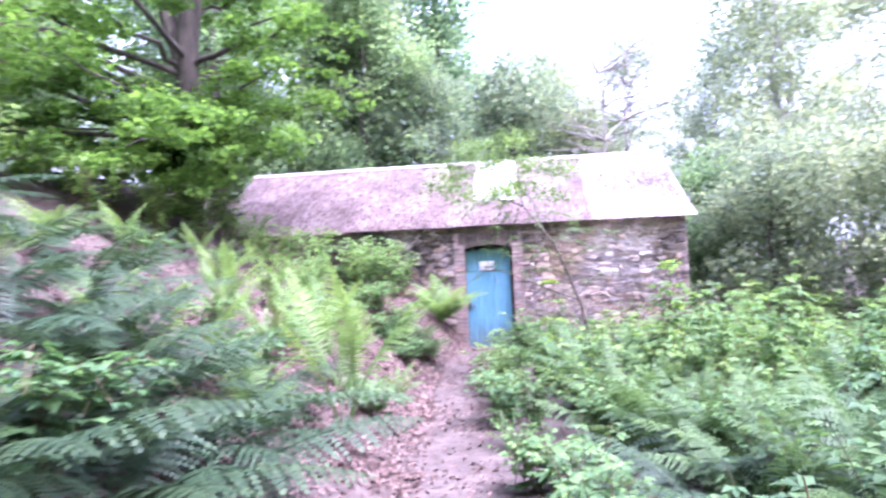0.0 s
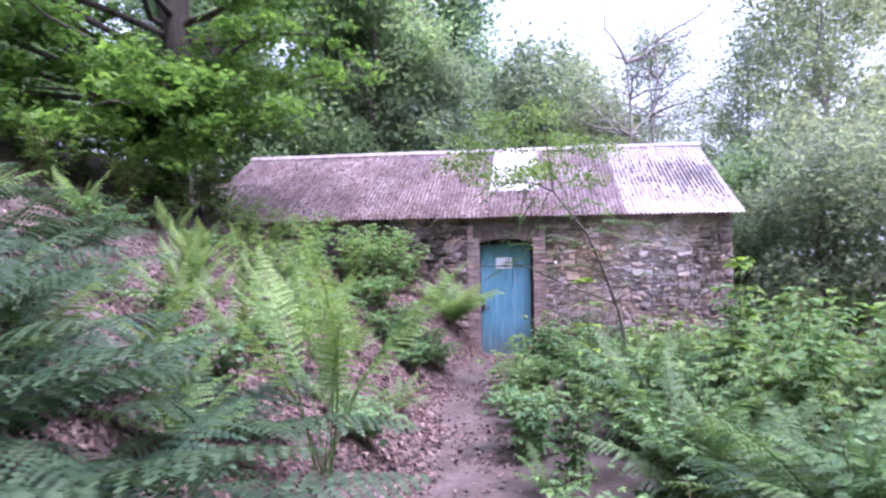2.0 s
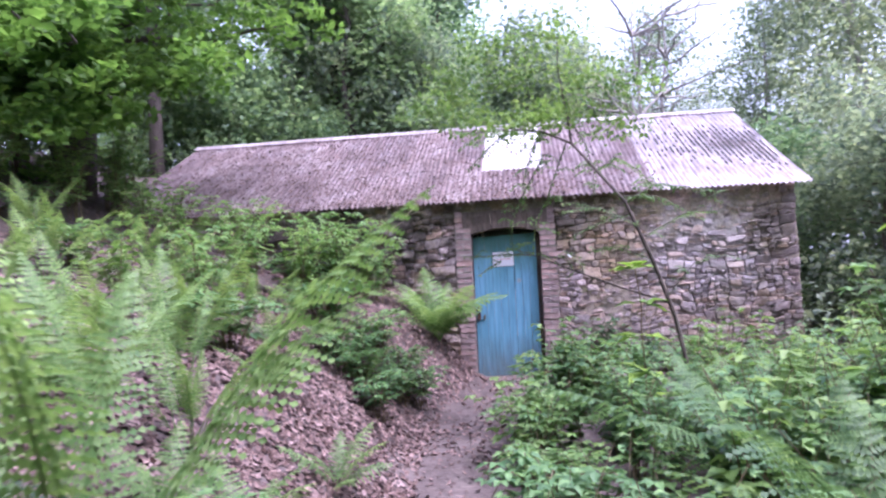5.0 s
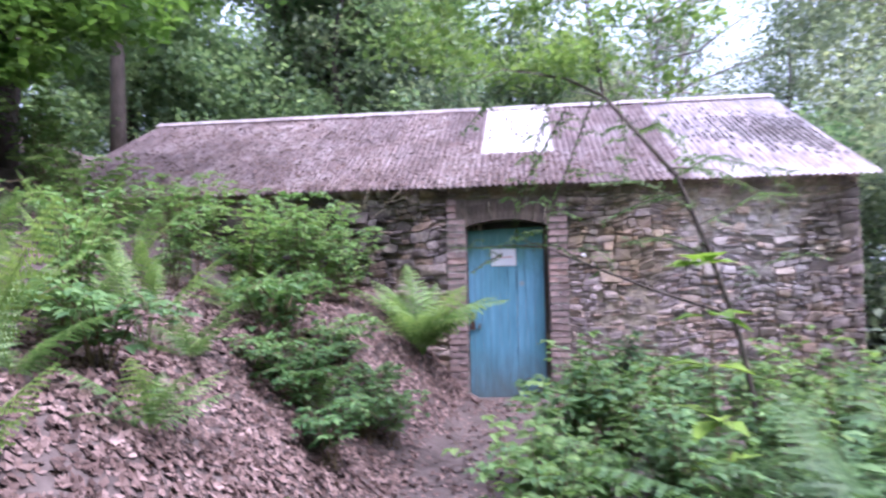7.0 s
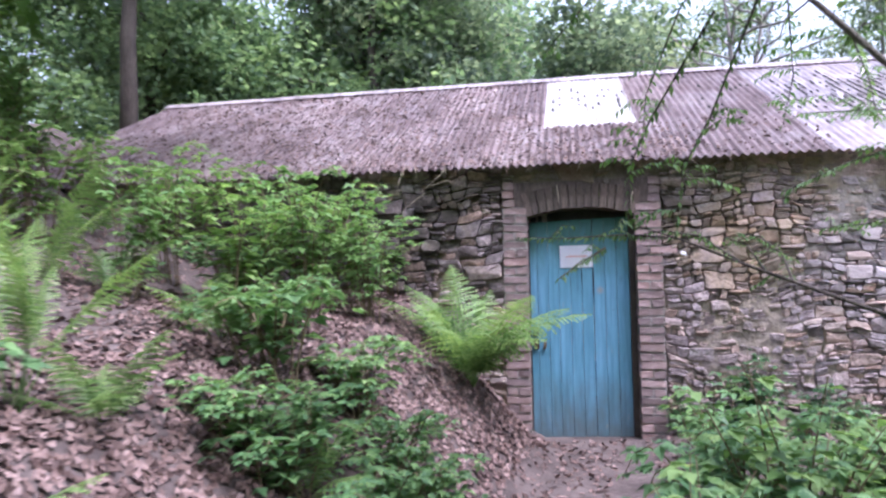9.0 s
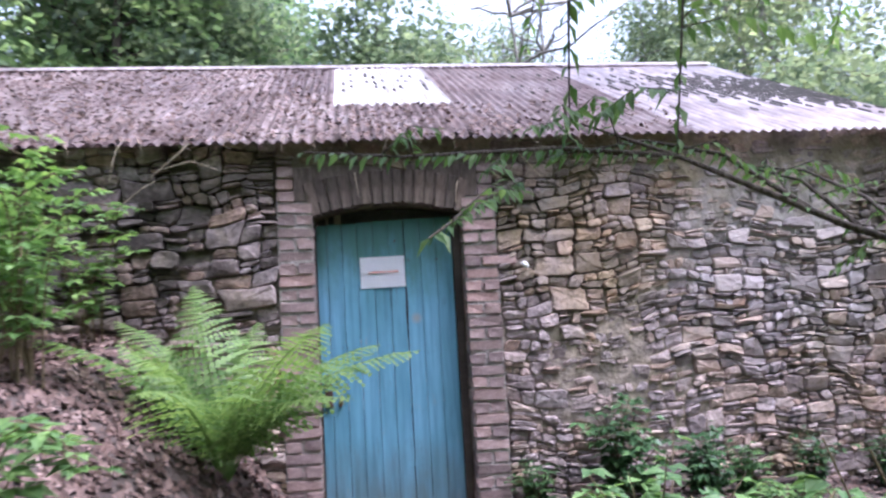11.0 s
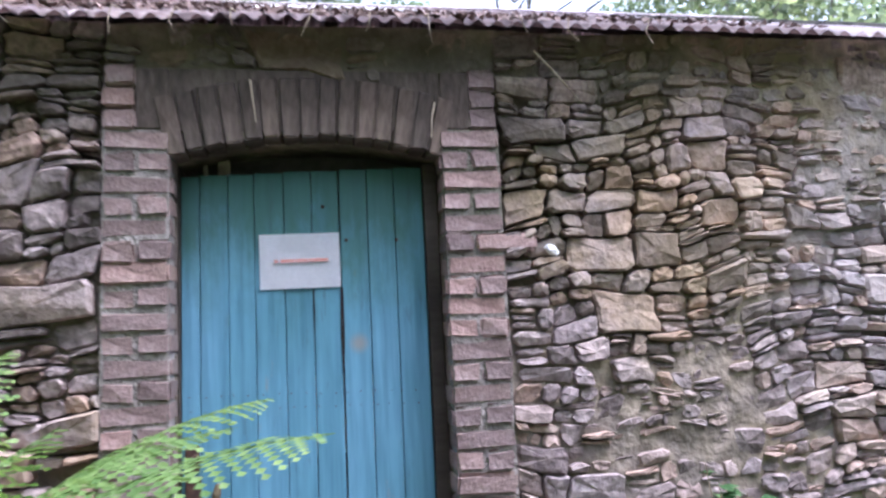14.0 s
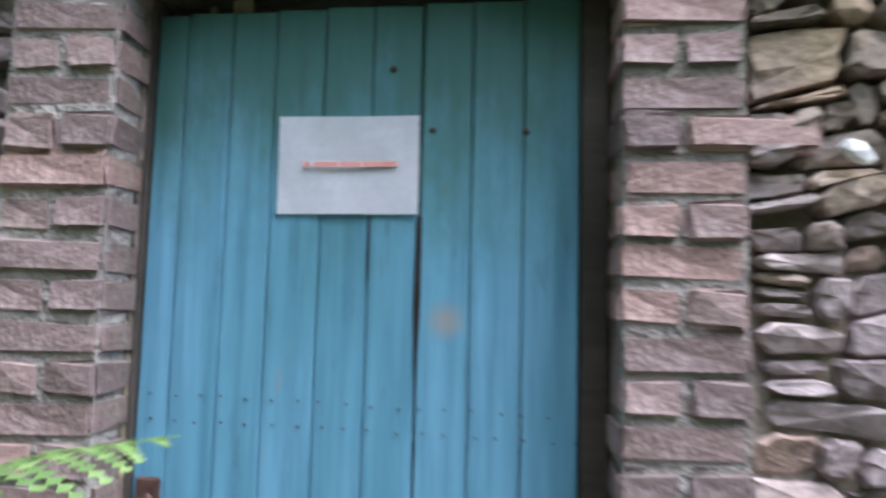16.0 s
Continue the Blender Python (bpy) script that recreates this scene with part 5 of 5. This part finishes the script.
def split_stones(poly, rr, out):
    """Random rubble: an outline split again and again by near-level beds and near-upright joints."""
    xs, zs = [q.x for q in poly], [q.y for q in poly]
    w, h = max(xs) - min(xs), max(zs) - min(zs)
    if (h < rr.choice((0.075, 0.095, 0.12, 0.15, 0.18)) and w < h * rr.uniform(1.3, 3.0)) or w < 0.075 or h < 0.045:
        out.append(poly)
        return
    if w > h * rr.uniform(1.3, 3.4):
        n = Vector((1, rr.uniform(-0.28, 0.28)))
    else:
        n = Vector((rr.uniform(-0.13, 0.13), 1))
    mid = Vector((min(xs) + w * rr.uniform(0.36, 0.64), min(zs) + h * rr.uniform(0.36, 0.64)))
    c = n.dot(mid)
    for side in (cut_by(poly, n, c), cut_by(poly, -n, -c)):
        if len(side) > 2:
            split_stones(side, rr, out)


def sway(x, z):
    return x + 0.018 * math.sin(z * 9 + x * 3.3) + 0.01 * math.sin(z * 23 + x * 7), z + 0.03 * math.sin(x * 2.7 + z * 1.6) + 0.016 * math.sin(x * 7.9 + z * 4) + 0.006 * math.sin(x * 19 + z * 9)


def outlines(x0, x1, z0, z1, rr):
    """The stones' outlines, a joint's width apart, with knocked-off corners."""
    cells = []
    x = x0
    while x < x1 - 0.01:
        nx = min(x + rr.uniform(0.5, 1.3), x1)
        if x1 - nx < 0.4:
            nx = x1
        split_stones([Vector(q) for q in ((x, z0), (nx, z0), (nx, z1), (x, z1))], rr, cells)
        x = nx
    out = []
    for poly in cells:
        joint = rr.choice((0.0015, 0.003, 0.004, 0.006))
        mid = sum(poly, Vector((0, 0))) / len(poly)
        small = poly
        for a, b in zip(poly, poly[1:] + poly[:1]):
            e = b - a
            if e.length < 1e-4:
                continue
            n = Vector((e.y, -e.x)).normalized()
            small = cut_by(small, n, n.dot(a) - joint)
        if len(small) < 3:
            continue
        ring = []
        for a, b in zip(small, small[1:] + small[:1]):
            size = (b - a).length
            if size < 0.006:
                continue
            k = min(rr.uniform(0.004, 0.03) / size, 0.35)
            m = min(rr.uniform(0.004, 0.03) / size, 0.35)
            ring.append(a.lerp(b, k))
            if size > 0.06:
                u = rr.uniform(0.4, 0.6)
                ring.append(a.lerp(b, u).lerp(mid, rr.uniform(-0.03, 0.1)))
            ring.append(a.lerp(b, 1 - m))
        if len(ring) >= 5:
            out.append([(min(max(q[0], x0), x1), min(q[1], 2.5)) for q in (sway(p.x, p.y) for p in ring)])
    return out


def stone_data(ring, proud, rr):
    """A split stone: an angular outline, and a broken face of tilted facets."""
    n = len(ring)
    cx, cz = sum(q[0] for q in ring) / n, sum(q[1] for q in ring) / n
    tx, tz = rr.uniform(-0.12, 0.12), rr.uniform(-0.25, 0.2)
    ox, oz, k = rr.uniform(-0.25, 0.25), rr.uniform(-0.2, 0.2), rr.uniform(0.8, 0.95)
    v = []
    for depth, s, rough in ((0.1, 1.0, 0.0), (-proud + rr.uniform(0.004, 0.012), 1.0, 0.005), (-proud, k, 0.005)):
        for x, z in ring:
            y = depth + ((x - cx) * tx + (z - cz) * tz) * (depth < 0.09) + rr.uniform(-rough, rough)
            v.append((cx + (x - cx) * s + 1.0, y - 3.3, cz + (z - cz) * s))
    wide = max(abs(q[0] - cx) for q in ring)
    v.append((cx + ox * wide + 1.0, -proud + ox * wide * tx - rr.uniform(-0.004, 0.01) - 3.3, cz + oz * wide * 0.4))
    f = []
    for r in (0, n):
        f += [(r + i, r + (i + 1) % n, r + n + (i + 1) % n, r + n + i) for i in range(n)]
    f += [(2 * n + i, 2 * n + (i + 1) % n, 3 * n) for i in range(n)]
    return v, f


def mortar_bed(x0, x1, z0, z1, step=0.028):
    """The uneven sheet of mortar that the stones sit in."""
    nx, nz = int((x1 - x0) / step), int((z1 - z0) / step)
    r = random.Random(55)
    v = []
    for k in range(nz + 1):
        for i in range(nx + 1):
            x, z = x0 + (x1 - x0) * i / nx, z0 + (z1 - z0) * k / nz
            v.append((x + 1.0, min(hollow(x, z) + r.uniform(-0.007, 0.007), 0.096) - 3.3, z))
    f = [(k * (nx + 1) + i, k * (nx + 1) + i + 1, (k + 1) * (nx + 1) + i + 1, (k + 1) * (nx + 1) + i) for k in range(nz) for i in range(nx)]
    part_mesh("mortar_bed", pydata("mortar_bed", v, f), M_MORTAR, FRONT, "crumbling lime mortar washed out of the joints", True)


def build_masonry():
    rr = random.Random(101)
    jv, jf, singles = [], [], 0
    for x0, x1, z0, z1 in ((0.712, X1 + 0.01, -0.15, 2.5), (X0, -0.702, 0.0, 2.5), (-0.7, 0.71, 2.325, 2.5)):
        mortar_bed(x0, x1, z0, z1)
        for ring in outlines(x0, x1, z0, z1, rr):
            xs, zs = [q[0] for q in ring], [q[1] for q in ring]
            if max(zs) < gz(sum(xs) / len(xs), -0.1) - 0.1:
                continue
            left = x1 < -0.6
            if rr.random() < (0.07 if left else 0.03) and max(xs) - min(xs) < 0.2:
                continue
            proud = rr.uniform(-0.03, 0.04) if left else rr.uniform(-0.016, 0.018)
            if min(zs) > 2.1:
                proud = rr.uniform(-0.016, 0.012)
            v, f = stone_data(ring, proud, rr)
            big = (max(xs) - min(xs)) * (max(zs) - min(zs)) > 0.0085
            if big and -1.6 < xs[0] < 2.4 and zs[0] > 0.15 and singles < 300:
                singles += 1
                part_mesh("stone", pydata("stone", v, f), M_STONE, FRONT)
            else:
                k = len(jv)
                jv += v
                jf += [tuple(i + k for i in q) for q in f]
    rest = part_mesh("rubble_stone", pydata("rubble_stone", jv, jf), M_STONE_I, FRONT)
    tagged(rest, "grey and brown rubble stones", kind="stuff")
    # brick jambs: bricks share a few meshes
    def brick_mesh(w, h, d, seed, worn=0.01):
        q = random.Random(seed)
        bm = bmesh.new()
        box(bm, -w / 2, w / 2, 0, d, -h / 2, h / 2, worn, 2)
        for vv in bm.verts:
            vv.co += Vector((q.uniform(-1, 1), q.uniform(-1, 1), q.uniform(-1, 1))) * 0.005
        me = bpy.data.meshes.new("brick")
        bm.to_mesh(me)
        bm.free()
        me.shade_smooth()
        me.set_sharp_from_angle(angle=radians(24))
        return me
    full = [brick_mesh(0.224, 0.073, 0.135, s) for s in range(5)]
    half = [brick_mesh(0.11, 0.074, 0.135, 10 + s) for s in range(5)]
    longb = [brick_mesh(0.235, 0.066, 0.1, 20)]
    for side, xc in ((1, 0.598), (-1, -0.588)):
        for k in range(30):
            z = 0.02 + 0.0785 * k
            if z > 2.3:
                break
            if z > 2.09:
                row = [(xc + side * 0.057, half)]
            elif k % 2 == 0:
                row = [(xc, full)]
            elif k == 21 and side > 0:
                row = [(xc - 0.057, half), (xc + 0.12, longb)]
            else:
                row = [(xc - 0.057, half), (xc + 0.057, half)]
            for x, kinds in row:
                ob = part_mesh("brick", rr.choice(kinds), M_BRICK, FRONT)
                ob.matrix_basis = pose(x + 1.0 + rr.uniform(-0.004, 0.004), -0.012 - 3.3 + rr.uniform(-0.007, 0.005), z + rr.uniform(-0.004, 0.004), rr.uniform(-1, 1), rr.uniform(-1.8, 1.8), rr.uniform(-1.2, 1.2))
    for xa, xb in ((OL - 0.225, OL - 0.004), (OR + 0.004, OR + 0.222)):
        bm = bmesh.new()
        box(bm, xa + 1.0, xb + 1.0, -0.004 - 3.3, 0.09 - 3.3, -0.1, 2.1)
        part("jamb_mortar", bm, M_LIME_MORTAR, FRONT, "pale crumbly mortar between the bricks")
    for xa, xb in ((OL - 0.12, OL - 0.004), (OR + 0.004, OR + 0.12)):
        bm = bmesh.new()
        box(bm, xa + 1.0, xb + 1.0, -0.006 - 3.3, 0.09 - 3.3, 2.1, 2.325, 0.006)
        part("springer", bm, M_ARCH_BRICK, FRONT, "dark mortared block at the foot of the arch")
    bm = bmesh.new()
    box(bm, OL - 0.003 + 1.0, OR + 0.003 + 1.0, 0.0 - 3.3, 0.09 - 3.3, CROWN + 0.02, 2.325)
    part("arch_mortar", bm, M_ARCH_BRICK, FRONT)
    n = 15
    mid = (OL + OR) / 2
    vous = [brick_mesh(0.064, 0.22, 0.13, 30 + s, 0.005) for s in range(4)]
    for i in range(n):
        u = (i + 0.5) / n * 2 - 1
        x = mid + u * 0.5
        ang = u * 13
        z = SPRING + (CROWN - SPRING) * (1 - u * u * 1.1) + 0.1125
        ob = part_mesh("arch_brick", rr.choice(vous), M_ARCH_BRICK, FRONT)
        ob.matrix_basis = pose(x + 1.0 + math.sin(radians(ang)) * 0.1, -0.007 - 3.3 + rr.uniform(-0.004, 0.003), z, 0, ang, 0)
    # the white chip wedged beside the jamb
    bm = bmesh.new()
    bmesh.ops.create_icosphere(bm, subdivisions=1, radius=0.024)
    bm.transform(Matrix.Translation((0.885 + 1.0, -0.03 - 3.3, 1.63)) @ Matrix.Rotation(radians(35), 4, "Y") @ Matrix.Diagonal((1.5, 0.6, 0.85, 1)))
    part("white_stone", bm, M_CHALK, FRONT, "small white stone chip wedged in the joint")


build_masonry()
